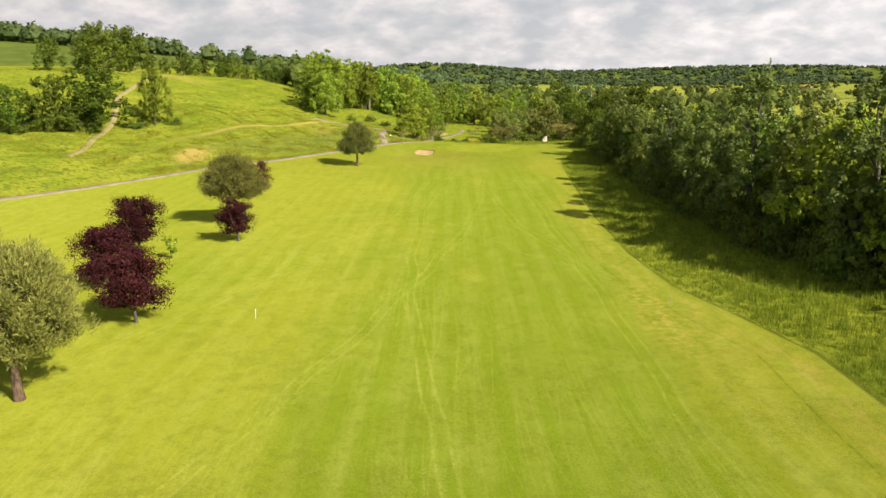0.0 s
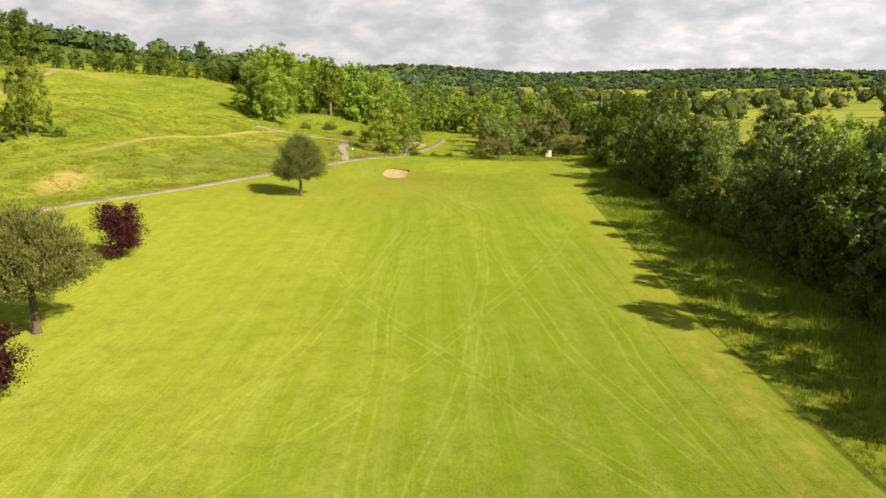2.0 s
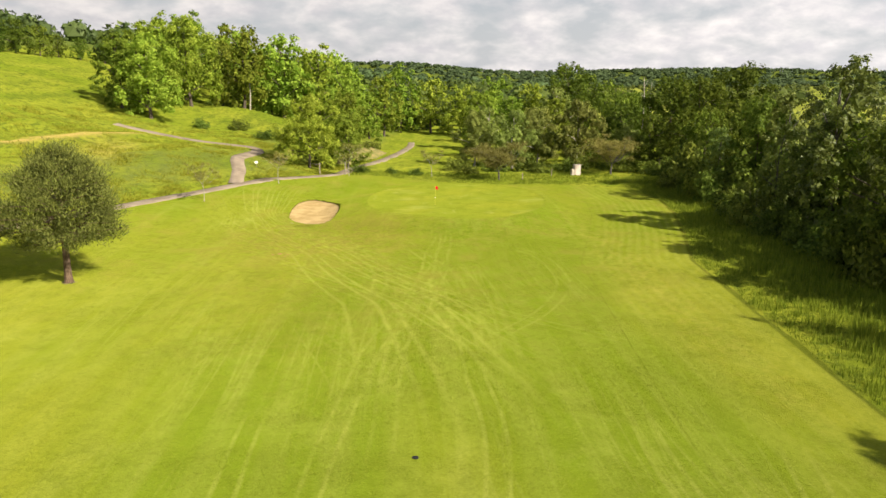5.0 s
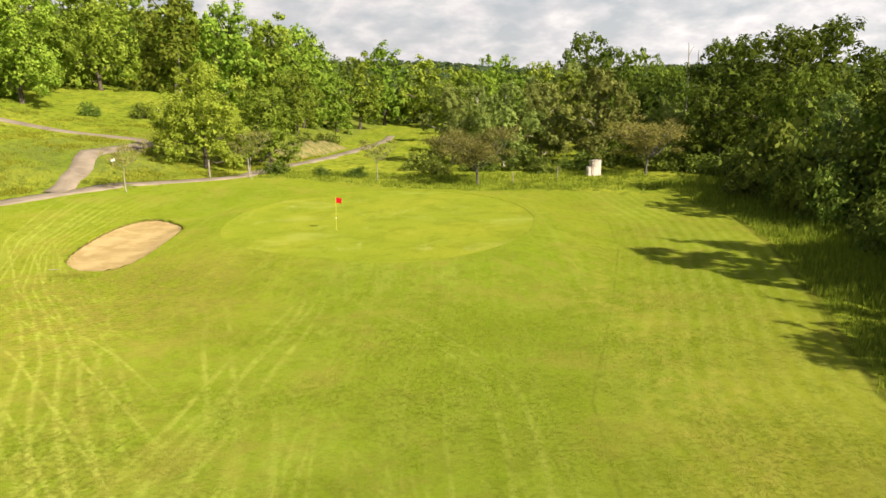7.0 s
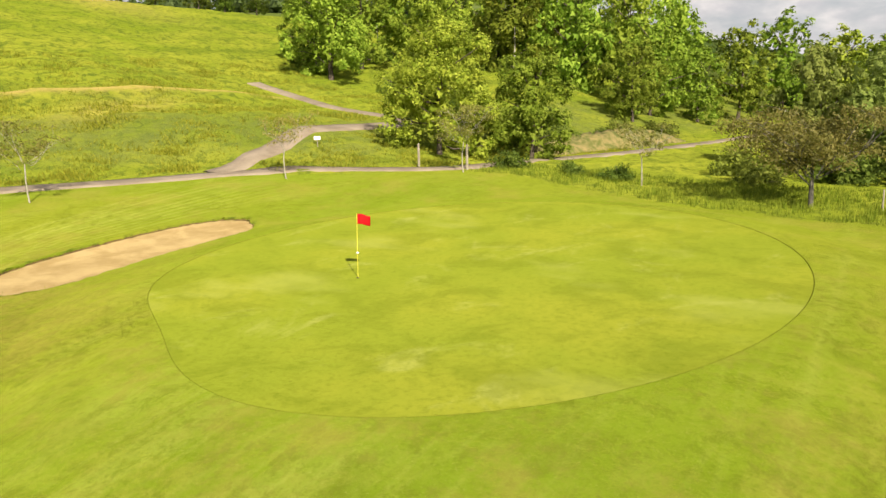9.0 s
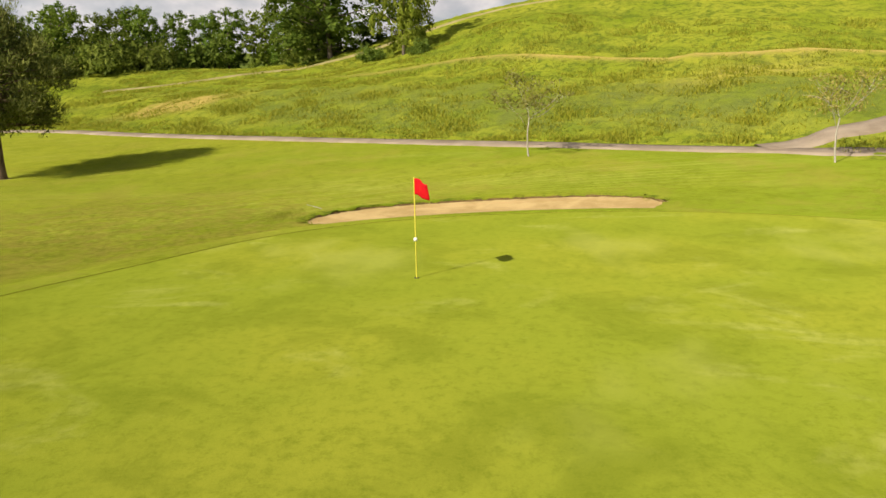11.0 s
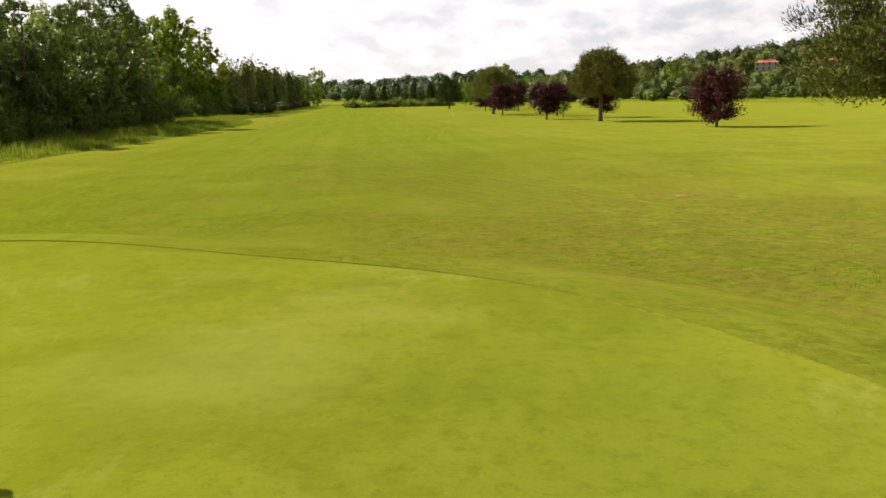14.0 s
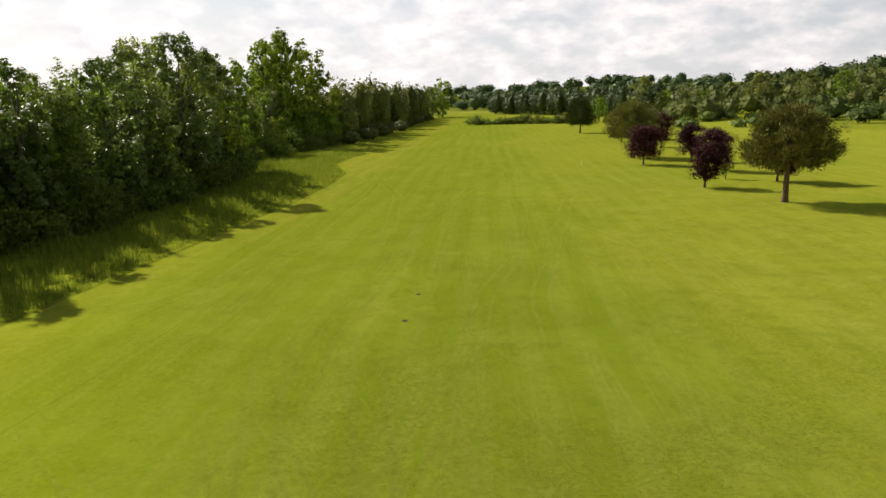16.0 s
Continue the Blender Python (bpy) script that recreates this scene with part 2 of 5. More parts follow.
    col = s.mix(s.math("MULTIPLY", dry, 0.7), col, FAIR_STRAW)
    # thin darker line along the border between mown grass and rough
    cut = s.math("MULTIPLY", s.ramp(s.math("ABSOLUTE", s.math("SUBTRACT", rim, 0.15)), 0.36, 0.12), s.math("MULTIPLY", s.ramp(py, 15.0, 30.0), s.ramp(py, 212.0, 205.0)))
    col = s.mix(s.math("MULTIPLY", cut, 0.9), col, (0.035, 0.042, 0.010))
    rut = s.math("MULTIPLY", s.ramp(s.math("ABSOLUTE", s.math("SUBTRACT", rim, 9.4)), 0.09, 0.03), s.ramp(py, 120.0, 160.0))
    line = s.math("MULTIPLY", s.ramp(s.math("ABSOLUTE", s.math("SUBTRACT", s.math("ADD", rim, s.math("MULTIPLY", s.noise(0.05, 2.0), 1.5)), 5.4)), 0.13, 0.04), s.math("MULTIPLY", s.ramp(py, 15.0, 30.0), s.ramp(py, 150.0, 120.0)))
    rut = s.math("MAXIMUM", rut, line)
    rut = s.math("MULTIPLY", rut, s.ramp(s.noise(1.2, 4.0, 0.7), 0.34, 0.56))
    col = s.mix(s.math("MULTIPLY", rut, 0.7), col, FAIR_DARK)
    fleck = s.math("MULTIPLY", s.ramp(s.math("ABSOLUTE", s.math("SUBTRACT", rim, 7.6)), 0.5, 0.1), s.math("MULTIPLY", s.ramp(s.noise(3.0, 4.0, 0.7), 0.58, 0.68), s.ramp(py, 140.0, 165.0)))
    col = s.mix(fleck, col, FAIR_STRAW)
    fine = s.noise(6.0, 5.0, 0.8)
    mid = s.noise(0.55, 6.0, 0.75)
    col = s.mix(s.math("MULTIPLY", s.ramp(s.noise(0.28, 5.0, 0.7, s.place(1, 0.6, 1)), 0.48, 0.70), 0.22), col, FAIR_PALE)
    col = s.mix(s.math("MULTIPLY", s.ramp(mid, 0.44, 0.70), 0.42), col, FAIR_DARK)
    col = s.mix(s.math("MULTIPLY", s.ramp(fine, 0.46, 0.74), 0.6), col, FAIR_DARK)
    grain = s.noise(11.0, 5.0, 0.85)
    col = s.mix(s.math("MULTIPLY", s.ramp(grain, 0.54, 0.72), 0.42), col, FAIR_PALE)
    col = s.mix(s.math("MULTIPLY", s.ramp(grain, 0.46, 0.30), 0.47), col, FAIR_DARK)
    # ragged dark clumps: the shaded relief of tufts put into the colour
    rag = s.noise(5.5, 8.0, 0.8)
    ragged = s.math("MULTIPLY", s.ramp(rag, 0.46, 0.68), s.ramp(s.noise(0.13, 4.0, 0.65), 0.34, 0.62))
    col = s.mix(s.math("MULTIPLY", ragged, s.math("MULTIPLY", s.ramp(py, 135.0, 170.0), 0.95)), col, FAIR_DARK)
    col = s.mix(s.math("MULTIPLY", crop, s.ramp(s.noise(1.3, 4.0, 0.7), 0.42, 0.66)), col, FAIR_STRAW)
    clump = s.noise(1.7, 6.0, 0.8, s.place(1, 0.8, 1))
    col = s.mix(s.math("MULTIPLY", s.ramp(clump, 0.49, 0.62), s.math("ADD", 0.26, s.math("MULTIPLY", s.ramp(py, 150.0, 185.0), 0.34))), col, FAIR_DARK)
    parched = s.math("MULTIPLY", s.ramp(s.math("ADD", s.noise(0.24, 6.0, 0.7), s.math("MULTIPLY", s.math("SUBTRACT", clump, 0.5), 0.4)), 0.48, 0.66), s.ramp(py, 150.0, 182.0))
    col = s.mix(s.math("MULTIPLY", parched, 0.48), col, FAIR_DRY)
    coarse = s.attr("coarse")
    col = s.mix(s.math("MULTIPLY", coarse, s.math("MULTIPLY", s.ramp(s.noise(0.9, 6.0, 0.75), 0.40, 0.60), 0.85)), col, FAIR_BROWN)
    # shadow sides of the coarse clumps, painted as very dark green
    col = s.mix(s.math("MULTIPLY", coarse, s.math("MULTIPLY", s.ramp(s.noise(3.4, 6.0, 0.8, s.place(1, 1.3, 1)), 0.47, 0.60), 0.62)), col, FAIR_CLUMP_SHADE)
    # uncut meadow
    m1 = s.noise(0.09, 5.0, 0.65, None, 0.4)
    wild = s.mix(s.ramp(m1, 0.35, 0.65), WILD_GREEN, WILD_YELLOW)
    tufts = s.noise(1.1, 6.0, 0.75, None, 0.3)
    wild = s.mix(s.math("MULTIPLY", s.ramp(tufts, 0.46, 0.60), 0.95), wild, WILD_DARK)
    lines = s.node("ShaderNodeCombineXYZ")
    s.join(s.math("MULTIPLY", s.attr("climb"), 0.30), lines.inputs[0])
    s.join(s.math("MULTIPLY", py, 0.035), lines.inputs[1])
    bandsw = s.noise(1.0, 4.0, 0.6, lines.outputs[0])
    wild = s.mix(s.math("MULTIPLY", s.ramp(bandsw, 0.48, 0.66), 0.5), wild, WILD_DARK)
    wild = s.mix(s.math("MULTIPLY", s.ramp(bandsw, 0.46, 0.30), 0.5), wild, WILD_YELLOW)
    bank = s.math("MULTIPLY", s.ramp(s.attr("climb"), 1.0, 5.0), s.math("MULTIPLY", s.ramp(s.attr("climb"), 18.0, 14.0), s.ramp(py, 165.0, 188.0)))
    wild = s.mix(s.math("MULTIPLY", bank, s.math("ADD", 0.25, s.math("MULTIPLY", s.ramp(s.noise(0.35, 4.0, 0.65), 0.40, 0.62), 0.55))), wild, WILD_DULL)
    wild = s.mix(s.math("MULTIPLY", s.ramp(s.noise(4.5, 4.0, 0.8), 0.5, 0.75), 0.5), wild, WILD_DARK)
    wild = s.mix(s.math("MULTIPLY", crop, s.ramp(s.noise(0.8, 4.0, 0.7), 0.26, 0.52)), wild, WILD_STRAW)
    col = s.mix(s.ramp(s.math("ADD", mow, s.math("MULTIPLY", s.math("SUBTRACT", mid, 0.5), 0.25)), 0.42, 0.58), wild, col)
    # far farmland and wooded slopes
    cells = s.node("ShaderNodeTexVoronoi", Vector=s.place(0.5, 2.2, 0), Scale=0.0062)
    fields = s.mix(cells.outputs["Color"], (0.13, 0.17, 0.03), (0.30, 0.31, 0.06))
    rim = s.ramp(s.noise(0.02, 4.0, 0.6), 0.4, 0.6)
    fields = s.mix(s.math("MULTIPLY", rim, 0.3), fields, (0.20, 0.16, 0.07))
    col = s.mix(s.attr("far"), col, fields)
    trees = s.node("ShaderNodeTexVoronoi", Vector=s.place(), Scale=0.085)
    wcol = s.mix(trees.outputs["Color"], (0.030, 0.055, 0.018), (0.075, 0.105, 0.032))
    # shade between the tree crowns, painted darker towards the cell borders
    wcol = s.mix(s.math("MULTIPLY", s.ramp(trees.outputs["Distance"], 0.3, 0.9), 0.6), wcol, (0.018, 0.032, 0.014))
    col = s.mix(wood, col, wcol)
    height = s.math("ADD", s.math("ADD", s.math("MULTIPLY", fine, s.math("ADD", 0.32, s.math("MULTIPLY", coarse, 0.8))), s.math("MULTIPLY", ragged, 0.4)), s.math("MULTIPLY", s.math("MULTIPLY", tufts, 2.2), s.math("SUBTRACT", 1.0, mow)))
    return s.done(col, 0.9, s.bump(height, 0.62, 0.12), 0.0, 0.0, sheen=0.27, fuzz=s.math("ADD", 0.46, s.math("MULTIPLY", track, 0.9), True), tint=GRASS_GLOSS)


def green_material():
    s = Shader("putting turf")
    a = s.noise(0.16, 4.0, 0.6)
    col = s.mix(s.ramp(a, 0.38, 0.66), PUTT_GREEN, PUTT_YELLOW)
    col = s.mix(s.math("MULTIPLY", s.ramp(s.noise(0.5, 5.0, 0.65, s.place(1, 0.6, 1), 0.8), 0.55, 0.72), 0.6), col, PUTT_PALE)
    col = s.mix(s.math("MULTIPLY", s.ramp(s.noise(26.0, 3.0, 0.8), 0.45, 0.8), 0.3), col, FAIR_DARK)
    col = s.mix(s.math("MULTIPLY", s.ramp(s.noise(2.2, 5.0, 0.7), 0.5, 0.8), 0.3), col, FAIR_DARK)
    marks = s.node("ShaderNodeTexVoronoi", Vector=s.place(1, 1, 0), Scale=0.85)
    pick = s.node("ShaderNodeSeparateColor", Color=marks.outputs["Color"])
    spot = s.math("MULTIPLY", s.ramp(s.math("ADD", marks.outputs["Distance"], s.math("MULTIPLY", s.noise(14.0, 2.0), 0.08)), 0.10, 0.06), s.ramp(pick.outputs[0], 0.70, 0.8))
    col = s.mix(s.math("MULTIPLY", spot, 0.6), col, (0.075, 0.085, 0.012))
    col = s.mix(s.math("MULTIPLY", s.ramp(s.noise(0.42, 6.0, 0.7, None, 0.5), 0.46, 0.62), 0.42), col, FAIR_DARK)
    col = s.mix(s.math("MULTIPLY", s.ramp(s.noise(5.0, 6.0, 0.8), 0.46, 0.68), 0.50), col, FAIR_DARK)
    col = s.mix(s.math("MULTIPLY", s.ramp(s.noise(0.22, 3.0, 0.6, s.place(0.6, 1, 1)), 0.55, 0.72), 0.35), col, PUTT_PALE)
    return s.done(col, 0.9, s.bump(s.math("ADD", s.noise(22.0, 4.0, 0.8), s.math("MULTIPLY", s.noise(3.0, 5.0, 0.7), 2.0)), 0.4, 0.02), spec=0.0, sheen=0.25, fuzz=0.5, tint=GRASS_GLOSS)


def plain_material(name, a, b, scale, rough=0.9, relief=0.3, dist=0.03, spec=0.25, fine=20.0):
    s = Shader(name)
    col = s.mix(s.ramp(s.noise(scale, 5.0, 0.65, None, 0.3), 0.32, 0.68), a, b)
    f = s.noise(fine, 4.0, 0.75)
    col = s.mix(s.math("MULTIPLY", s.ramp(f, 0.5, 0.8), 0.35), col, tuple(v * 0.55 for v in a))
    return s.done(col, rough, s.bump(f, relief, dist), spec=spec)


def tree_tone(s, col):
    """Each tree has a tone and hue of its own."""
    dice = s.chance()
    tone = s.math("ADD", 0.66, s.math("MULTIPLY", dice, 0.62))
    hue = s.math("ADD", 0.482, s.math("MULTIPLY", s.math("FRACT", s.math("MULTIPLY", dice, 7.31)), 0.034))
    return s.node("ShaderNodeHueSaturation", Color=col, Value=tone, Hue=hue)


def leaf_material(name, dark, light, sheer=0.35, rough=0.5, spec=0.4):
    s = Shader(name)
    col = s.mix(s.island(), dark, light)
    n = tree_tone(s, col)
    return s.done(n.outputs[0], rough, None, sheer, spec)


def cloth_material(name, a, b):
    s = Shader(name)
    return s.done(s.mix(s.noise(6.0, 3.0), a, b), 0.6, s.bump(s.noise(160.0, 2.0), 0.1, 0.004), 0.5, 0.15)


def bark_material(name, a, b):
    s = Shader(name)
    grain = s.noise(3.0, 5.0, 0.7, s.place(4, 4, 0.8))
    return s.done(s.mix(s.ramp(grain, 0.35, 0.65), a, b), 0.9, s.bump(grain, 0.6, 0.05), spec=0.2)


GRASS_GLOSS = (0.36, 0.44, 0.012)
FAIR_GREEN, FAIR_YELLOW, FAIR_PALE = (0.136, 0.196, 0.012), (0.222, 0.236, 0.022), (0.330, 0.340, 0.075)
FAIR_DARK, FAIR_STRAW, FAIR_DRY = (0.082, 0.108, 0.008), (0.345, 0.270, 0.062), (0.225, 0.186, 0.040)
FAIR_BROWN, FAIR_CLUMP_SHADE = (0.185, 0.140, 0.034), (0.052, 0.076, 0.008)
WILD_GREEN, WILD_YELLOW, WILD_DARK = (0.138, 0.185, 0.014), (0.250, 0.262, 0.028), (0.054, 0.082, 0.013)
WILD_DULL = (0.098, 0.118, 0.034)
WILD_STRAW = (0.38, 0.27, 0.09)
PUTT_GREEN, PUTT_YELLOW, PUTT_PALE = (0.184, 0.220, 0.020), (0.228, 0.242, 0.024), (0.320, 0.325, 0.085)

TURF = turf_material()
PUTTING = green_material()
SAND = plain_material("bunker sand", (0.40, 0.275, 0.105), (0.56, 0.405, 0.18), 0.7, 0.95, 0.5, 0.06)
PATH_STONE = plain_material("gravelled path", (0.22, 0.17, 0.12), (0.33, 0.265, 0.195), 0.4, 0.95, 0.6, 0.03)
TRACK = plain_material("worn dry track", (0.24, 0.21, 0.07), (0.34, 0.29, 0.13), 0.35, 0.95, 0.6, 0.05)
EARTH = plain_material("bare bank earth", (0.13, 0.16, 0.03), (0.38, 0.29, 0.115), 1.1, 0.95, 0.9, 0.15)
BLADE = leaf_material("grass blades", (0.105, 0.150, 0.011), (0.250, 0.280, 0.030), 0.4, 0.6, 0.08)
HILL_BLADE = leaf_material("meadow blades", (0.165, 0.225, 0.016), (0.370, 0.390, 0.036), 0.4, 0.6, 0.15)
OAK_LEAF = leaf_material("oak leaves", (0.130, 0.205, 0.016), (0.335, 0.410, 0.050), 0.37, 0.6, 0.08)
HILL_LEAF = leaf_material("hill oak leaves", (0.066, 0.112, 0.011), (0.180, 0.242, 0.030), 0.42, 0.6, 0.08)
POPLAR_LEAF = leaf_material("poplar leaves", (0.088, 0.136, 0.020), (0.225, 0.268, 0.056), 0.34, 0.48, 0.33)
PALE_LEAF = leaf_material("pale willow leaves", (0.150, 0.195, 0.036), (0.330, 0.365, 0.085), 0.42, 0.6, 0.10)
BUSH_LEAF = leaf_material("bush leaves", (0.080, 0.120, 0.016), (0.225, 0.275, 0.042), 0.38, 0.6, 0.10)
PLUM_LEAF = leaf_material("purple plum leaves", (0.024, 0.007, 0.009), (0.088, 0.020, 0.020), 0.18, 0.55, 0.12)
PINE_LEAF = leaf_material("pine needles", (0.098, 0.116, 0.022), (0.330, 0.335, 0.082), 0.02, 0.7, 0.08)
MID_PINE_LEAF = leaf_material("green pine needles", (0.042, 0.056, 0.012), (0.190, 0.202, 0.045), 0.02, 0.7, 0.08)
DARK_PINE_LEAF = leaf_material("dark pine needles", (0.026, 0.042, 0.009), (0.110, 0.128, 0.026), 0.02, 0.7, 0.08)
ACACIA_LEAF = leaf_material("thin acacia leaves", (0.165, 0.175, 0.028), (0.330, 0.285, 0.070), 0.35, 0.55, 0.3)
FAR_LEAF = leaf_material("far leaves", (0.070, 0.105, 0.018), (0.170, 0.205, 0.042), 0.25, 0.6, 0.15)
# distance haze is mixed into this leaf colour: muted, bluer, little contrast
HAZY_RIDGE_LEAF = leaf_material("hazed ridge leaves", (0.062, 0.098, 0.040), (0.092, 0.132, 0.052), 0.2, 0.7, 0.1)
FAR_DARK_LEAF = leaf_material("far pine leaves", (0.035, 0.058, 0.016), (0.080, 0.110, 0.032), 0.2, 0.6, 0.15)
BARK = bark_material("grey brown bark", (0.055, 0.042, 0.030), (0.150, 0.120, 0.090))
PINE_BARK = bark_material("pine bark", (0.075, 0.048, 0.030), (0.19, 0.130, 0.088))
GREY_BARK = bark_material("grey poplar bark", (0.060, 0.054, 0.044), (0.150, 0.138, 0.112))
PALE_BARK = bark_material("pale dead bark", (0.26, 0.23, 0.18), (0.46, 0.42, 0.34))
WHITE_PAINT = plain_material("white paint", (0.74, 0.73, 0.69), (0.82, 0.81, 0.77), 2.0, 0.55, 0.1, 0.01)
BOX_PAINT = plain_material("weathered pinkish plaster", (0.52, 0.43, 0.37), (0.66, 0.58, 0.50), 1.5, 0.8, 0.2, 0.01)
RED_CLOTH = cloth_material("red flag cloth", (0.66, 0.010, 0.018), (0.84, 0.022, 0.030))
YELLOW_POLE = plain_material("yellow pole", (0.62, 0.54, 0.05), (0.72, 0.64, 0.08), 2.0, 0.4, 0.05, 0.01)
DARK_HOLE = plain_material("cup liner", (0.010, 0.010, 0.010), (0.03, 0.03, 0.03), 5.0, 0.7)
ROOF_TILE = plain_material("terracotta roof", (0.36, 0.13, 0.07), (0.50, 0.21, 0.12), 0.8, 0.9, 0.4, 0.05)
WALL_PLASTER = plain_material("pale house plaster", (0.36, 0.29, 0.23), (0.46, 0.38, 0.31), 0.5, 0.9, 0.2, 0.02)
DARK_GLASS = plain_material("dark window glass", (0.03, 0.035, 0.04), (0.05, 0.055, 0.06), 1.0, 0.15, 0.0, 0.01, 0.5)
TIMBER = plain_material("weathered timber", (0.24, 0.20, 0.15), (0.38, 0.33, 0.26), 3.0, 0.85, 0.4, 0.02)


# ---- the lie of the land ----
def ease(lo, hi, v):
    t = np.clip((np.asarray(v, float) - lo) / (hi - lo), 0, 1)
    return t * t * (3 - 2 * t)


PATH_Y = (60, 90, 125, 135, 145, 157, 168, 177, 184, 191, 206, 213, 218, 220, 224, 228, 241, 258, 288, 303, 340)
PATH_X = (-104, -89, -70.5, -65, -60, -54, -46, -40.2, -36, -31.7, -23, -20.6, -16.5, -12.4, -9.8, -6, -4.2, 0.3, 4.6, 5.1, 8)


def path_x(y):
    return np.interp(y, PATH_Y, PATH_X)


def foot_x(y):
    """The foot of the hill, close behind the path."""
    return path_x(y) - np.interp(y, (60, 150, 213, 222, 232, 260, 300), (3.5, 2.5, 1.0, 2.5, 3.0, 3.0, 3.0))


def edge_x(y):
    """Where the mown grass ends and the long rough begins, along the belt of trees."""
    return np.interp(y, (-300, 0, 30, 46, 56, 64, 78, 100, 125, 150, 175, 185, 196, 205, 211), (22, 23, 28.5, 28.4, 25.8, 23.4, 22.3, 22.7, 24.2, 25.9, 28, 31, 34, 35.5, 35))


def blob(x, y, cx, cy, sx, sy):
    return np.exp(-((x - cx) / sx) ** 2 - ((y - cy) / sy) ** 2)


def green_cut(a):
    """The green is cut flatter at its corner nearest the bunker."""
    d = (np.asarray(a) - radians(245) + math.pi) % (2 * math.pi) - math.pi
    return 1 - 0.13 * np.exp(-(d / radians(28)) ** 2)


def round_cut(a):
    return 1.0


def green_r(x, y):
    u, v = (x - 10.0) / 10.3, (y - 203.0) / 13.4
    return np.sqrt(u * u + v * v) / green_cut(np.arctan2(v, u))


def bunker_r(x, y):
    return np.sqrt(((x + 6.2 + 0.05 * (y - 200.7)) / 2.9) ** 2 + ((y - 200.7) / 7.3) ** 2)


HILL_S = (-20, 0, 5, 10, 15, 18, 24, 30, 40, 80, 114, 264)
HILL_Z = (0, 0, 1.2, 2.8, 3.9, 4.4, 5.3, 6.6, 9.8, 22.5, 27, 29)


BERM = np.array([(-37.5, 243), (-38.2, 239), (-41.7, 228), (-46.5, 219), (-51.5, 212.5), (-55.5, 204), (-60.5, 195), (-68, 180)])


def berm_x(y):
    """The worn terrace line along the hillside."""
    return np.interp(y, BERM[::-1, 1], BERM[::-1, 0])


def land(x, y):
    x, y = np.asarray(x, float), np.asarray(y, float)
    z = -1.05 + 0.007 * np.clip(x, -40, 40) - 0.35 * ease(230, 300, y)
    z = z + 0.98 * ease(1.55, 1.0, green_r(x, y))
    aside = np.maximum(x - path_x(y), 0) * 0.85
    z = z + np.interp(y, (60, 130, 160, 216, 226, 245, 290), (0.6, 1.1, 1.35, 1.4, 1.2, 0.5, 0.0)) * np.exp(-(aside / 12.5) ** 2)
    s = (foot_x(y) - x) * 0.85
    rise = sum(np.interp(s + d, HILL_S, HILL_Z) for d in (-3, -1.5, 0, 1.5, 3)) / 5
    cap = np.interp(y, (60, 120, 150, 165, 176, 187, 198, 214, 235, 260), (8, 7.6, 7.4, 7.2, 8.2, 12.0, 15.8, 19.8, 26, 31))
    over = np.maximum(rise - cap * 0.8, 0.0)
    rise = np.minimum(rise, cap * 0.8) + cap * 0.2 * (1 - np.exp(-over / (cap * 0.2)))
    z = z + rise * ease(40, 95, y) * ease(700, 420, y)
    z = z + 2.2 * blob(x, y, -68, 207, 12, 10) + 3.0 * blob(x, y, -32, 285, 12, 20) - 1.4 * blob(x, y, -80, 184, 9, 14)
    z = z + 4.6 * blob(x, y, -101, 108, 17, 30)
    z = z + 0.7 * np.exp(-((x - berm_x(y) - 0.6) / 2.4) ** 2) * ease(186, 204, y) * ease(244, 236, y)
    # wooded hills at a distance
    for cx, cy, sx, sy, h in ((-345, 640, 215, 200, 43), (-400, 1500, 330, 330, 56), (-120, 2300, 340, 450, 58), (560, 2400, 560, 380, 30), (1100, 2400, 480, 380, 26), (1900, 2400, 620, 380, 24), (2800, 2600, 700, 400, 22),
                              (-370, -330, 200, 200, 23), (-620, -60, 260, 300, 32), (-200, -760, 400, 240, 26), (-1500, 900, 700, 900, 70), (700, -1800, 1400, 600, 30)):
        z = z + h * blob(x, y, cx, cy, sx, sy) * ease(240, 420, np.hypot(x, y - 130))
    return z


def lie(x, y):
    return float(land(x, y))


def spaced(lo, hi, step, reach, grow=1.16):
    mid = list(np.arange(lo, hi + 0.01, step))
    left, right, d = [], [], step
    while lo - sum(left) > -reach:
        d *= grow
        left.append(d)
    d = step
    while hi + sum(right) < reach:
        d *= grow
        right.append(d)
    return np.array(list(lo - np.cumsum(left))[::-1] + mid + list(hi + np.cumsum(right)))


def mesh_object(name, verts, faces, material, parent=None, smooth=False):
    me = bpy.data.meshes.new(name)
    me.from_pydata(verts, [], faces)
    me.materials.append(material)
    if smooth:
        me.polygons.foreach_set("use_smooth", np.ones(len(me.polygons), dtype=bool))
    ob = new(name, me)
    if parent is not None:
        ob.parent = parent
    return ob


def mown_mask(x, y):
    """Positive metres inside the mown ground, negative outside."""
    right = edge_x(y) - x
    left = x - (path_x(y) + 1.0)
    far_side = np.interp(x, (-12, -5, -1.5, 15, 26, 32, 36), (224.5, 226.5, 227, 222.3, 220.5, 216.5, 210)) - y
    return np.minimum(np.minimum(right, left), far_side)


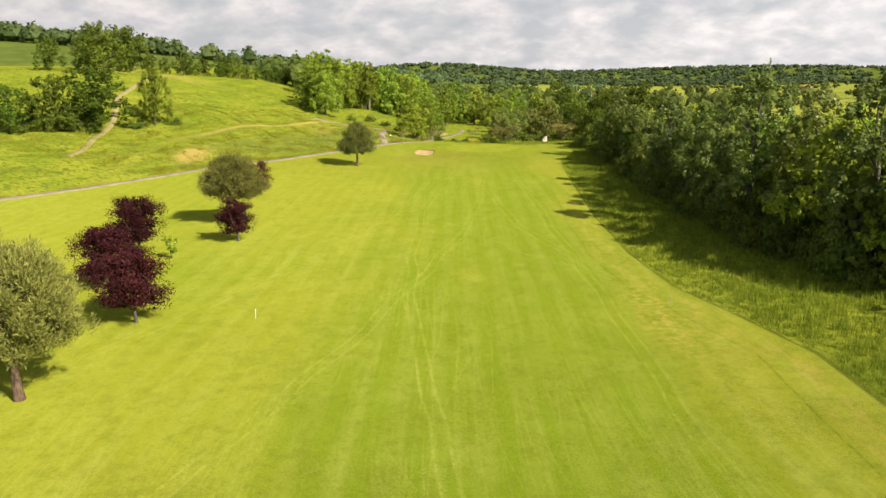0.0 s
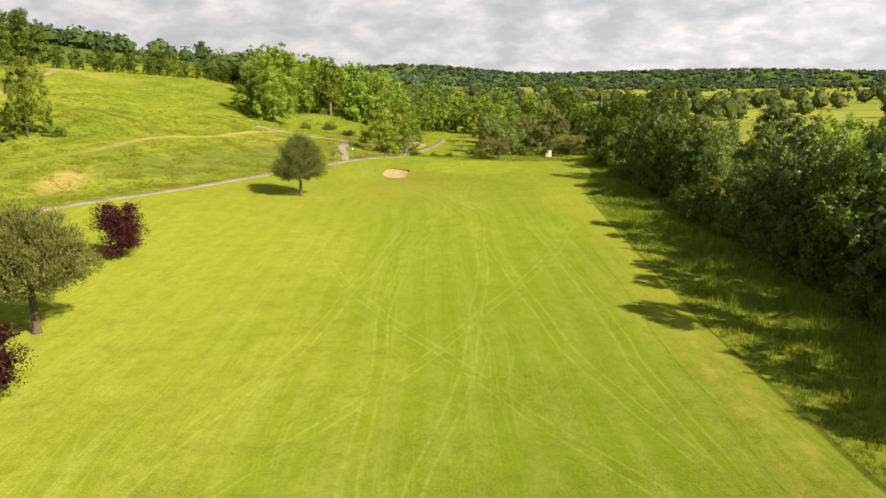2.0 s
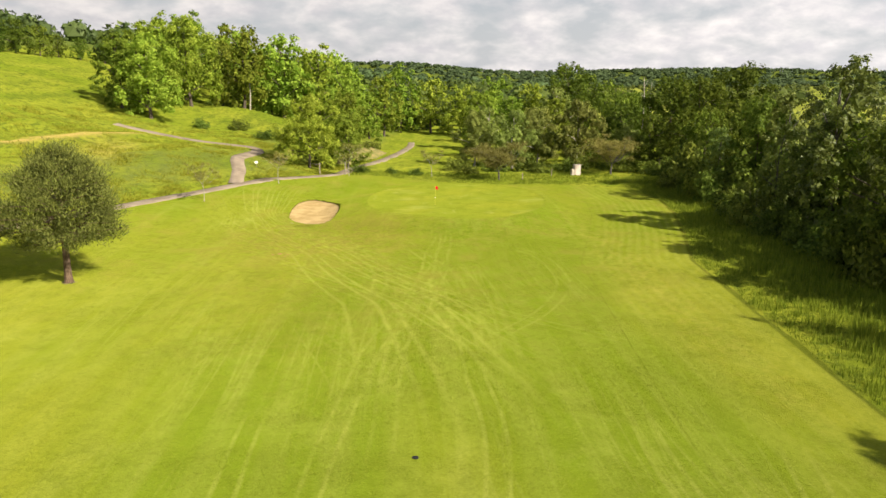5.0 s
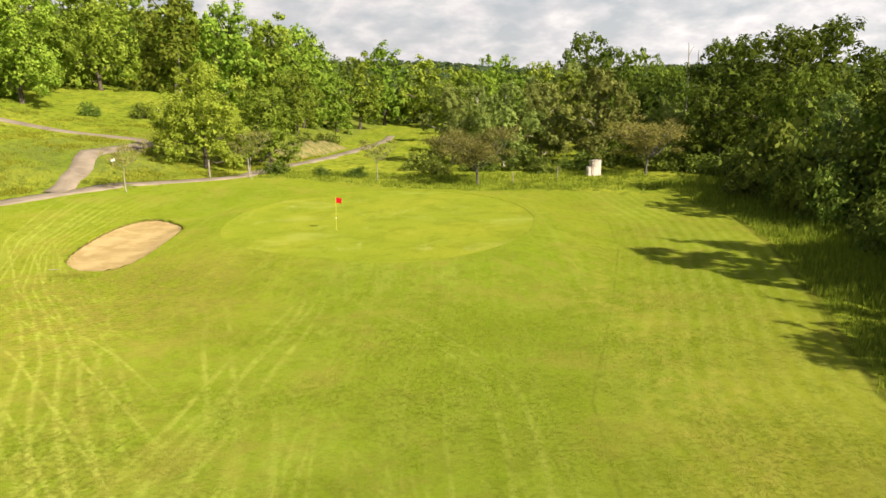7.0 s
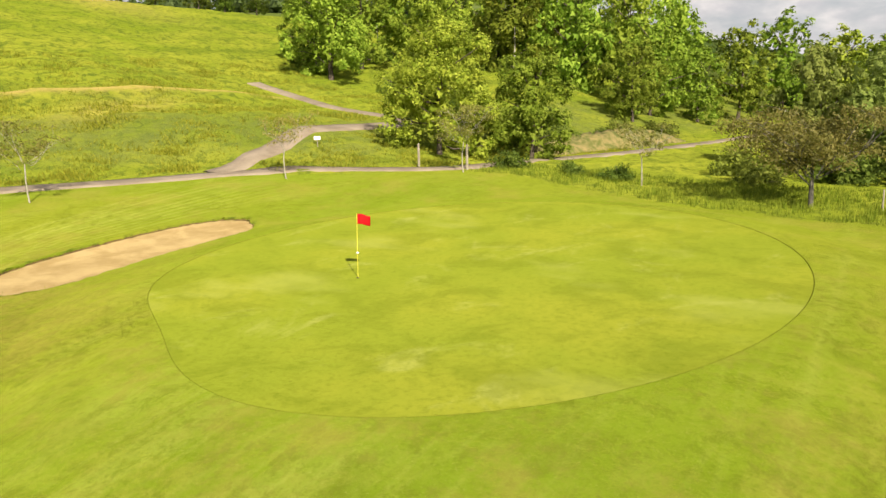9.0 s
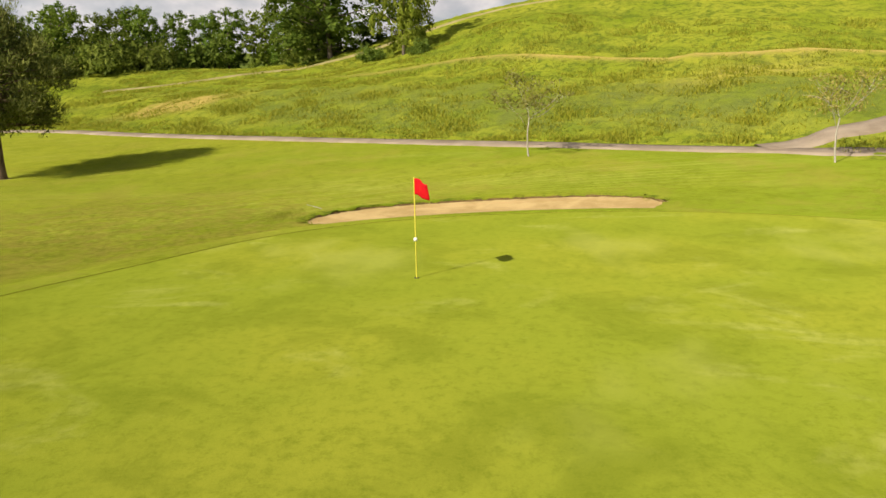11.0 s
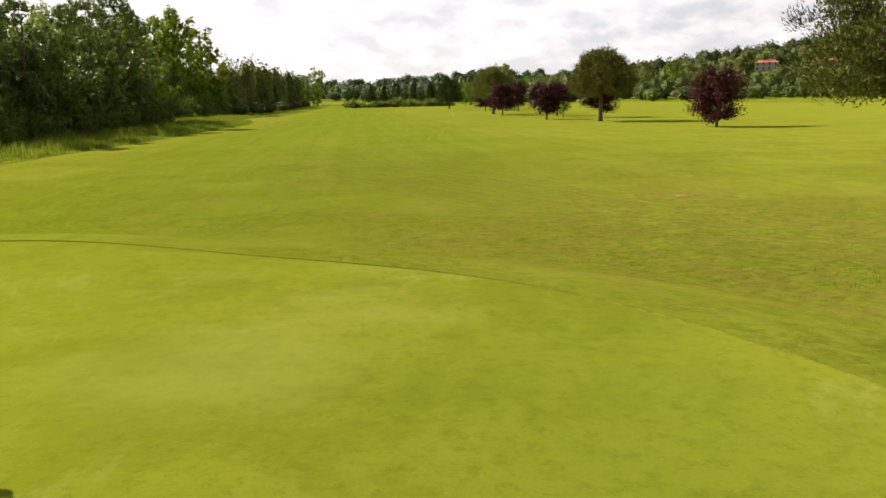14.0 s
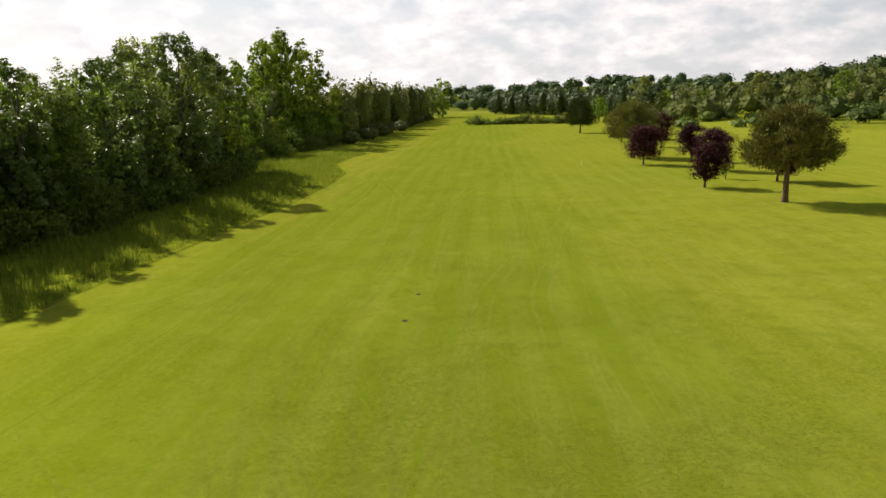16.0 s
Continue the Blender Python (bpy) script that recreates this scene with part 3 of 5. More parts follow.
def paint_turf(ob, X, Y, mown):
    """Values that the turf material reads at each point."""
    dist = np.hypot(X + 10, Y - 120)
    far = np.maximum(ease(58, 75, X) * ease(-400, -300, Y), ease(420, 520, dist))
    hills = np.zeros_like(X)
    for cx, cy, r in ((-350, 640, 350), (-420, 1500, 620), (-120, 2250, 1000), (560, 2250, 1000), (1100, 2250, 1000), (-30, 2300, 900), (900, 2400, 900), (1900, 2400, 900), (2800, 2600, 1000), (-360, -330, 260), (-620, -60, 380), (-200, -760, 560), (-1500, 900, 1200), (700, -1800, 2000)):
        hills = np.maximum(hills, ease(1.0, 0.8, np.hypot(X - cx, (Y - cy) * (1.0 if r < 500 else 1.35)) / r))
    worn = (1.7 * blob(X, Y, -59, 168, 2.6, 5.5) + 0.5 * blob(X, Y, -37, 222, 3, 6) + 0.8 * blob(X, Y, -110, 262, 20, 8) + 0.3 * blob(X, Y, 19.5, 80, 2.2, 26) + 1.4 * blob(X, Y, 19.3, 55, 1.5, 8) + 0.5 * blob(X, Y, 22.5, 50, 2.0, 9)
            + 0.4 * blob(X, Y, 22, 176, 2.2, 30) + 0.2 * blob(X, Y, -2, 184, 7, 4) + 0.22 * blob(X, Y, 15, 187, 8, 3))
    worn = worn + np.exp(-((X - berm_x(Y)) / 1.15) ** 2) * np.interp(Y, (176, 190, 204, 212, 240, 244), (0.1, 0.5, 0.8, 1.6, 1.6, 0.0))
    for name, values in (("mown", mown), ("climb", np.clip((foot_x(Y) - X) * 0.85, -10, 120)), ("far", far), ("wooded", hills), ("worn", np.clip(worn, 0, 1)), ("coarse", np.clip(1.25 * blob(X, Y, -4.5, 188, 7.5, 9) + 0.35 * blob(X, Y, 2, 170, 16, 18), 0, 1)),
                         ("rim", np.clip(edge_x(Y) - X, -5, 60)), ("swing", X - np.interp(Y, (140, 165, 180, 190, 200, 213, 222), (9, 4, -3, -9, -12.5, -14, -14)))):
        layer = ob.data.attributes.new(name, "FLOAT", "POINT")
        layer.data.foreach_set("value", values.reshape(-1).astype(np.float32))


SIDE_PATH = [(-18.6, 216.0), (-19.4, 222.4), (-20.6, 227), (-20.6, 231.5), (-20.2, 237), (-20.4, 241.5), (-22, 243.8), (-26, 242.6), (-30, 242.6), (-34.5, 244.3), (-39, 245.5), (-45, 246)]
HILL_TRACK = [(-79, 150), (-79.6, 158), (-83.4, 172.7), (-85.6, 187), (-91.5, 204), (-93.2, 214), (-93.8, 226), (-98.3, 246), (-104, 264)]


def line_gap(X, Y, line):
    """Metres to the nearest part of a line of points."""
    best = np.full(np.shape(X), 1e9)
    for (x0, y0), (x1, y1) in zip(line[:-1], line[1:]):
        dx, dy = x1 - x0, y1 - y0
        t = np.clip(((X - x0) * dx + (Y - y0) * dy) / (dx * dx + dy * dy), 0, 1)
        best = np.minimum(best, np.hypot(X - x0 - t * dx, Y - y0 - t * dy))
    return best


def build_ground():
    gx, gy = spaced(-112, 58, 1.0, 5600, 1.2), spaced(14, 300, 1.0, 6500, 1.16)
    X, Y = np.meshgrid(gx, gy)
    Z = land(X, Y)
    wild = np.clip(-mown_mask(X, Y), 0, 1.5) / 1.5
    rng = np.random.RandomState(5)
    near = wild * (np.abs(X) < 150) * (Y > -60) * (Y < 340)
    hummocks = np.sin(X * 0.83 + 1.3 * np.sin(Y * 0.41)) * np.sin(Y * 0.67 + 1.1 * np.sin(X * 0.29))
    near = near * ease(1.6, 3.2, np.minimum(np.minimum(line_gap(X, Y, SIDE_PATH), np.abs(X - berm_x(Y)) + 0.8), line_gap(X, Y, HILL_TRACK) + 0.6))
    Z = Z + near * ((rng.rand(*Z.shape) - 0.5) * 0.26 + 0.16 * hummocks * (X < path_x(Y) - 3))
    Z = Z - 0.9 * ease(1.16, 1.02, bunker_r(X, Y)) - 0.10 * ease(1.03, 0.97, green_r(X, Y))
    nx, ny = len(gx), len(gy)
    idx = np.arange(nx * ny).reshape(ny, nx)
    faces = np.stack([idx[:-1, :-1], idx[:-1, 1:], idx[1:, 1:], idx[1:, :-1]], -1).reshape(-1, 4)
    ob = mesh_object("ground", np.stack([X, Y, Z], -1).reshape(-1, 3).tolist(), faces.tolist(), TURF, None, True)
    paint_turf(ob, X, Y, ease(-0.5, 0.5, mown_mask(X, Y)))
    tagged(ob, "mown fairway grass running into an uncut meadow hillside", "ground", kind="structure")


build_ground()


def disc_sheet(name, radius_fn, cx, cy, rx, ry, lift, material, rings=14, around=96, slant=0.0, dish=0.0, wobble=0.0, shape=round_cut):
    verts, faces = [], []
    rng = np.random.RandomState(3)
    waves = [(rng.rand() * 6.28, rng.rand() * wobble) for _ in range(4)]
    for k in range(rings + 1):
        f = k / rings
        for j in range(around):
            a = 2 * math.pi * j / around
            w = float(shape(a)) + sum(amp * math.sin((n + 2) * a + ph) for n, (ph, amp) in enumerate(waves))
            y = cy + ry * f * w * math.sin(a)
            x = cx + rx * f * w * math.cos(a) - slant * (y - cy)
            z = lie(x, y) + lift(f)
            verts.append((x, y, z))
    for k in range(rings):
        for j in range(around):
            a, b = k * around + j, k * around + (j + 1) % around
            faces.append((a, a + around, b + around, b))
    return mesh_object(name, verts, faces, material, None, True)


green = disc_sheet("putting_green", green_r, 10.0, 203.0, 10.35, 13.45, lambda f: 0.012, PUTTING, 18, 120, 0.0, 0.0, 0.0, green_cut)
tagged(green, "closely mown pale putting green, slightly raised above the fairway", "golf green", kind="structure")
bunker = disc_sheet("sand_bunker", bunker_r, -6.2, 200.7, 2.96, 7.45, lambda f: -0.17 + 0.07 * f ** 4, SAND, 12, 72, 0.05, 0.0, 0.03)
tagged(bunker, "shallow bunker of pale raked sand beside the green", "sand bunker", kind="structure")


def ring_sheet(name, rings, cx, cy, rx, ry, slant, material, around=132, wobble=0.03, jag=0.0, shape=round_cut):
    """A band of turf round an oval: each ring is (reach, metres beyond, lift, mown)."""
    rng = np.random.RandomState(3)
    waves = [(rng.rand() * 6.28, rng.rand() * wobble) for _ in range(4)]
    verts, faces, mown = [], [], []
    for f, out, lift, m in rings:
        for j in range(around):
            a = 2 * math.pi * j / around
            w = f * (float(shape(a)) + sum(amp * math.sin((n + 2) * a + ph) for n, (ph, amp) in enumerate(waves)))
            w += jag * (rng.rand() - 0.5) * (m < 0.9)
            y = cy + (ry * w + out) * math.sin(a)
            x = cx + (rx * w + out) * math.cos(a) - slant * (y - cy)
            verts.append((x, y, lie(x, y) + lift + (rng.rand() - 0.5) * jag * 1.5 * (m < 0.9))), mown.append(m)
    for k in range(len(rings) - 1):
        for j in range(around):
            a, b = k * around + j, k * around + (j + 1) % around
            faces.append((a, a + around, b + around, b))
    ob = mesh_object(name, verts, faces, material, None, True)
    flat = np.array(verts)
    paint_turf(ob, flat[:, 0], flat[:, 1], np.array(mown))
    return ob


lip = ring_sheet("bunker_lip", ((0.972, 0, -0.06, 0.2), (0.982, 0, 0.0, 0.3), (1.0, 0, 0.04, 0.5), (1.0, 0.35, 0.05, 1.0), (1.0, 1.1, 0.022, 1.0), (1.0, 1.9, 0.010, 1.0), (1.0, 2.7, -0.02, 1.0)), -6.2, 200.7, 2.9, 7.3, 0.05, TURF, 150, 0.03, 0.05)
tagged(lip, "rough grassy lip rolling over into the bunker", "ground", kind="structure")
CUT_EARTH = plain_material("cut dark earth", (0.075, 0.055, 0.025), (0.19, 0.13, 0.055), 2.5, 0.95, 0.8, 0.04, 0.0)
face = ring_sheet("bunker_face", ((0.945, 0, -0.42, 0.2), (0.958, 0, -0.14, 0.2), (0.975, 0, -0.04, 0.2)), -6.2, 200.7, 2.9, 7.3, 0.05, CUT_EARTH, 150, 0.03, 0.03)
tagged(face, "low face of dark cut earth under the bunker lip", "ground", kind="structure")
EDGE = plain_material("cut thatch", (0.125, 0.148, 0.014), (0.205, 0.215, 0.020), 6.0, 0.95, 0.5, 0.02, 0.0)
step = ring_sheet("green_edge", ((1.0, -0.014, -0.02, 1), (1.0, -0.004, 0.024, 1), (1.0, 0.016, 0.026, 1)), 10.0, 203.0, 10.35, 13.45, 0.0, EDGE, 200, 0.0, 0.0, green_cut)
tagged(step, "thin dark cut edge round the putting green", "turf edge", kind="structure")
collar = ring_sheet("green_collar", ((1.0, 0.012, 0.027, 1), (1.0, 0.5, 0.024, 1), (1.0, 1.2, 0.022, 1), (1.0, 1.9, -0.05, 1)), 10.0, 203.0, 10.35, 13.45, 0.0, TURF, 200, 0.0, 0.0, green_cut)
tagged(collar, "fringe of longer grass round the putting green", "turf", kind="structure")


def ribbon(name, points, width, material, lift=0.04, label="", category="path"):
    pts = [Vector((*p, 0)) for p in points]
    dense = []
    for i in range(len(pts) - 1):
        p0, p1, p2, p3 = pts[max(i - 1, 0)], pts[i], pts[i + 1], pts[min(i + 2, len(pts) - 1)]
        n = max(2, int((p2 - p1).length / 1.0))
        for k in range(n):
            t = k / n
            dense.append(0.5 * ((2 * p1) + (p2 - p0) * t + (2 * p0 - 5 * p1 + 4 * p2 - p3) * t * t + (3 * p1 - p0 - 3 * p2 + p3) * t ** 3))
    dense.append(pts[-1])
    verts, faces = [], []
    rng = random.Random(len(points))
    for i, p in enumerate(dense):
        d = (dense[min(i + 1, len(dense) - 1)] - dense[max(i - 1, 0)]).normalized()
        side = Vector((-d.y, d.x, 0))
        half = width / 2 * (1 + 0.12 * (rng.random() - 0.5))
        for k, off in enumerate((-1.0, -0.85, -0.3, 0.3, 0.85, 1.0)):
            q = p + side * off * half
            verts.append((q.x, q.y, lie(q.x, q.y) + (lift if 0 < k < 5 else -0.15)))
    for i in range(len(dense) - 1):
        for k in range(5):
            a = i * 6 + k
            faces.append((a, a + 1, a + 7, a + 6))
    return tagged(mesh_object(name, verts, faces, material, None, True), label, category, kind="structure")


ribbon("cart_path", [*[(x, y) for x, y in zip(PATH_X[:-1], PATH_Y) if y not in (220, 213)]],
       1.9, PATH_STONE, 0.09, "pale gravelled cart path curving along the foot of the hill")
ribbon("side_path", SIDE_PATH, 2.1, PATH_STONE, 0.10, "gravelled side path climbing from the junction under the trees")
ribbon("hill_track", HILL_TRACK, 1.5, TRACK, 0.10, "narrow worn track climbing the meadow hillside", "track")


# ---- trees ----
def tube(verts, faces, points, radii, sides=7, rooted=False):
    """A tapered tube; a rooted one grows out of the nearest point of what is there already."""
    base = len(verts)
    root = -1
    if rooted:
        first = Vector(points[0])
        root = min(range(base), key=lambda k: (Vector(verts[k]) - first).length_squared)
        points, radii = points[1:], radii[1:]
    for i, p in enumerate(points):
        d = (Vector(points[min(i + 1, len(points) - 1)]) - Vector(points[max(i - 1, 0)])).normalized()
        u = d.orthogonal().normalized()
        w = d.cross(u)
        for j in range(sides):
            a = 2 * math.pi * j / sides
            verts.append(tuple(Vector(p) + (u * math.cos(a) + w * math.sin(a)) * radii[i]))
    for i in range(len(points) - 1):
        for j in range(sides):
            a, b = base + i * sides + j, base + i * sides + (j + 1) % sides
            faces.append((a, b, b + sides, a + sides))
    if rooted:
        for j in range(sides):
            faces.append((root, base + (j + 1) % sides, base + j))


def bent(a, b, rng, sag=0.12, n=4):
    a, b = Vector(a), Vector(b)
    length = (b - a).length
    off = Vector((rng.uniform(-1, 1), rng.uniform(-1, 1), rng.uniform(-0.6, 1))) * sag * length
    return [tuple(a.lerp(b, t) + off * math.sin(math.pi * t)) for t in [k / n for k in range(n + 1)]]


def leaf_points(centres, sizes, outward, rng, length=1.0, width=0.62, tilt=0.8, spiky=False):
    """Pointed leaves: one triangle each, facing roughly the way of outward."""
    n = len(centres)
    nrm = outward + rng.normal(size=(n, 3)) * tilt
    nrm /= np.linalg.norm(nrm, axis=1)[:, None] + 1e-9
    t = np.cross(nrm, rng.normal(size=(n, 3)))
    t /= np.linalg.norm(t, axis=1)[:, None] + 1e-9
    if spiky:
        t, nrm = nrm, t
    b = np.cross(nrm, t)
    L, W = (sizes * length / 2)[:, None], (sizes * width / 2)[:, None]
    v = np.stack([centres + b * W - t * L * 0.8, centres + t * L, centres - b * W - t * L * 0.8], 1)
    return v.reshape(-1, 3)


def crown_mesh(name, clumps, per, size, material, rng, squash=0.8, length=1.0, width=0.62, tilt=0.6, masses=(), spiky=False, inner=0.45, loose=1.25):
    """Sprays of leaves round looser inner foliage; a spray or mass is (x, y, z, radius)."""
    shells = []
    for group, dense, leaf, wide in ((clumps, per, size, width), (masses, 34.0 / (inner * inner) * (0.5 if spiky else 0.42), inner, 0.34 if spiky else max(width, 0.62))):
        cs, out, sz = [], [], []
        for x, y, z, r, *hub in group:
            n = max(7, int(dense * r * r))
            d = rng.normal(size=(n, 3))
            d /= np.linalg.norm(d, axis=1)[:, None]
            p = d * (r * loose * rng.rand(n) ** 0.6)[:, None]
            p[:, 2] *= squash
            way = d if not hub else 0.35 * d + (p + (x, y, z) - np.array(hub[0])) / hub[1]
            cs.append(p + (x, y, z)), out.append(way + (0, 0, 0.35)), sz.append(leaf * (0.6 + 0.8 * rng.rand(n)))
        if cs:
            shells.append(leaf_points(np.concatenate(cs), np.concatenate(sz), np.concatenate(out), rng, length if spiky or group is clumps else 1.0, wide, tilt, spiky))
    v = np.concatenate(shells)
    me = bpy.data.meshes.new(name)
    me.from_pydata(v.tolist(), [], np.arange(len(v)).reshape(-1, 3).tolist())
    me.materials.append(material)
    return me


def tree_thing(name, trunk, crown_me, bark, label, category="tree"):
    root = new(name)
    root.empty_display_size = 0.5
    wood = mesh_object("trunk", trunk[0], trunk[1], bark, root, True)
    crown = new("crown", crown_me)
    crown.parent = root
    return tagged(root, label, category)


def along(points, f):
    """The point a share f of the way along a bent line."""
    g = max(0.0, min(0.98, f)) * (len(points) - 1)
    k = int(g)
    return Vector(points[k]).lerp(Vector(points[k + 1]), g - k)


def fork(rng, h, clumps, trunk_r, clear, sides=7, limbs=14):
    """A trunk with limbs that reach for the clumps."""
    verts, faces = [], []
    lean = (rng.uniform(-0.04, 0.04) * h, rng.uniform(-0.04, 0.04) * h)
    top = (lean[0], lean[1], h * 0.8)
    spine = bent((0, 0, -0.3), top, rng, 0.03, 6)
    tube(verts, faces, spine, [trunk_r * (1.25 if k == 0 else 1 - 0.14 * k) for k in range(7)], sides)
    picks = rng.sample(list(clumps), min(limbs, len(clumps)))
    for x, y, z, *_ in picks:
        f = max(clear, min(0.85, (z / h) * 0.75))
        start = along(spine, f / 0.8)
        tube(verts, faces, bent(start, (x, y, z), rng, 0.1, 3), [trunk_r * 0.42, trunk_r * 0.3, trunk_r * 0.18, 0.02], 5, True)
    return verts, faces


def broadleaf(name, seed, h, r, leaves=4600, size=0.34, material=None, bark=None, low=0.06, lobes=17, label="leafy green oak tree", subs=11, squash=0.92, inner=0.45):
    """A crown of irregular lobes, each made of many small sprays of leaves."""
    rng, nr = random.Random(seed), np.random.RandomState(seed)
    clumps, masses = [], []
    for k in range(lobes):
        u = (k + 0.5) / lobes
        a = k * 2.39996 + rng.uniform(-0.6, 0.6)
        lr = r * rng.uniform(0.28, 0.46) * (1.0 - 0.25 * u)
        f = low + 0.08 + (0.94 - low) * u
        wide = math.sin(math.pi * min(1.0, 0.24 + 0.68 * u)) ** 0.8
        q = max(0.0, r * wide - lr * 0.7) * rng.uniform(0.7, 1.12)
        z = min(h * f, h - lr * 0.8) + rng.uniform(-0.3, 0.3)
        c = Vector((q * math.cos(a), q * math.sin(a), z))
        masses.append((c.x, c.y, c.z, lr * 0.46))
        for m in range(subs):
            d = Vector((rng.gauss(0, 1), rng.gauss(0, 1), rng.gauss(0.2, 0.8))).normalized()
            p = c + d * lr * rng.uniform(0.66, 0.95)
            clumps.append((p.x, p.y, min(p.z, h), lr * rng.uniform(0.24, 0.38), tuple(c), lr))
    masses += [(0, 0, h * 0.45, r * 0.50), (0, 0, h * 0.66, r * 0.38), (0, 0, h * 0.28, r * 0.36)]
    area = sum(c[3] ** 2 for c in clumps)
    me = crown_mesh("crown", clumps, leaves / area, size, material or OAK_LEAF, nr, squash, 1.0, 0.80, 0.42, masses, False, inner, 1.1)
    return tree_thing(name, fork(rng, h, clumps, 0.018 * h + 0.04, 0.10), me, bark or BARK, label)


def poplar(name, seed, h, r, leaves=5200, size=0.33, spires=6, label="tall poplar with glossy grey-green leaves"):
    rng, nr = random.Random(seed), np.random.RandomState(seed)
    clumps, masses = [], []
    for k in range(spires):
        a = k * 2.39996 + rng.uniform(-0.4, 0.4)
        q = 0 if k == 0 else r * rng.uniform(0.40, 0.70)
        top = h * (1.0 if k == 0 else rng.uniform(0.66, 0.95))
        n = int(top / 0.8)
        for i in range(n):
            f = (i + 0.5) / n
            if f < 0.05:
                continue
            taper = min(1.0, (1.03 - f) / 0.34) ** 0.6
            w = r * (0.50 if k == 0 else 0.40) * taper * min(1.0, 0.5 + 2.5 * f) * rng.uniform(0.7, 1.2)
            fan = 0.45 + 0.55 * f
            x, y = q * math.cos(a) * fan, q * math.sin(a) * fan
            for m in range(3):
                b = rng.uniform(0, 6.28)
                g = w * rng.uniform(0.3, 0.95)
                clumps.append((x + g * math.cos(b), y + g * math.sin(b), top * f + rng.uniform(-0.5, 0.6), max(0.22, w * rng.uniform(0.28, 0.52))))
            if i % 2 == 0 and f < 0.9:
                masses.append((x, y, top * f, max(0.2, w * 0.60)))
    area = sum(c[3] ** 2 for c in clumps)
    me = crown_mesh("crown", clumps, leaves / area, size, POPLAR_LEAF, nr, 1.25, 1.0, 0.8, 0.9, masses)
    verts, faces = fork(rng, h, clumps, 0.014 * h + 0.04, 0.1, 7, 12)
    return tree_thing(name, (verts, faces), me, GREY_BARK, label)


def bush(name, seed, h, r, leaves=1350, size=0.28, material=None, label="dense dark green bush at the edge of the trees"):
    rng, nr = random.Random(seed), np.random.RandomState(seed)
    clumps, masses = [], []
    for k in range(44):
        a, q, f = rng.uniform(0, 6.28), r * rng.random() ** 0.55, rng.random()
        z = 0.12 * h + f * 0.85 * h * (1 - 0.6 * (q / r) ** 2)
        clumps.append((q * math.cos(a), q * math.sin(a), z, r * rng.uniform(0.14, 0.26)))
        if k % 4 == 0:
            masses.append((0.6 * q * math.cos(a), 0.6 * q * math.sin(a), z * 0.8, r * 0.30))
    area = sum(c[3] ** 2 for c in clumps)
    me = crown_mesh("crown", clumps, leaves / area, size, material or BUSH_LEAF, nr, 0.9, 1.0, 0.62, 0.85, masses, False, 0.68)
    return tree_thing(name, fork(rng, h, clumps, 0.06, 0.05, 5, 6), me, BARK, label, "bush")


def plum(name, seed, h, r, label, lean=0.0, low=0.20):
    rng, nr = random.Random(seed), np.random.RandomState(seed)
    clumps = []
    for k in range(60):
        a, u = rng.uniform(0, 6.28), rng.random()
        f = low + (0.94 - low) * u
        foot = 0.20 + 1.4 * (0.20 - low)
        wide = math.sin(math.pi * (foot + (0.86 - foot) * u)) ** 0.55
        q = r * wide * (0.35 + 0.62 * rng.random() ** 0.6)
        cr = r * rng.uniform(0.20, 0.32)
        clumps.append((q * math.cos(a) + lean * h * f, q * math.sin(a), h * f, cr))
    me = crown_mesh("crown", clumps, 210, 0.155, PLUM_LEAF, nr, 0.9, 1.0, 0.6, 0.7, [(x * 0.6, y * 0.6, z, c * 0.8) for x, y, z, c in clumps] + [(0, 0, h * f, r * 0.42) for f in (0.4, 0.55, 0.7)], False, 0.30, 1.05)
    verts, faces = [], []
    tube(verts, faces, bent((0, 0, -0.2), (lean * h * 0.3, 0, h * 0.34), rng, 0.04, 4), [0.20, 0.16, 0.14, 0.13, 0.12], 8)
    for x, y, z, c in rng.sample(clumps, 16):
        tube(verts, faces, bent((lean * h * 0.2, 0, h * rng.uniform(0.13, 0.3)), (x, y, z), rng, 0.08, 3), [0.09, 0.06, 0.04, 0.01], 5, True)
    return tree_thing(name, (verts, faces), me, GREY_BARK, label)


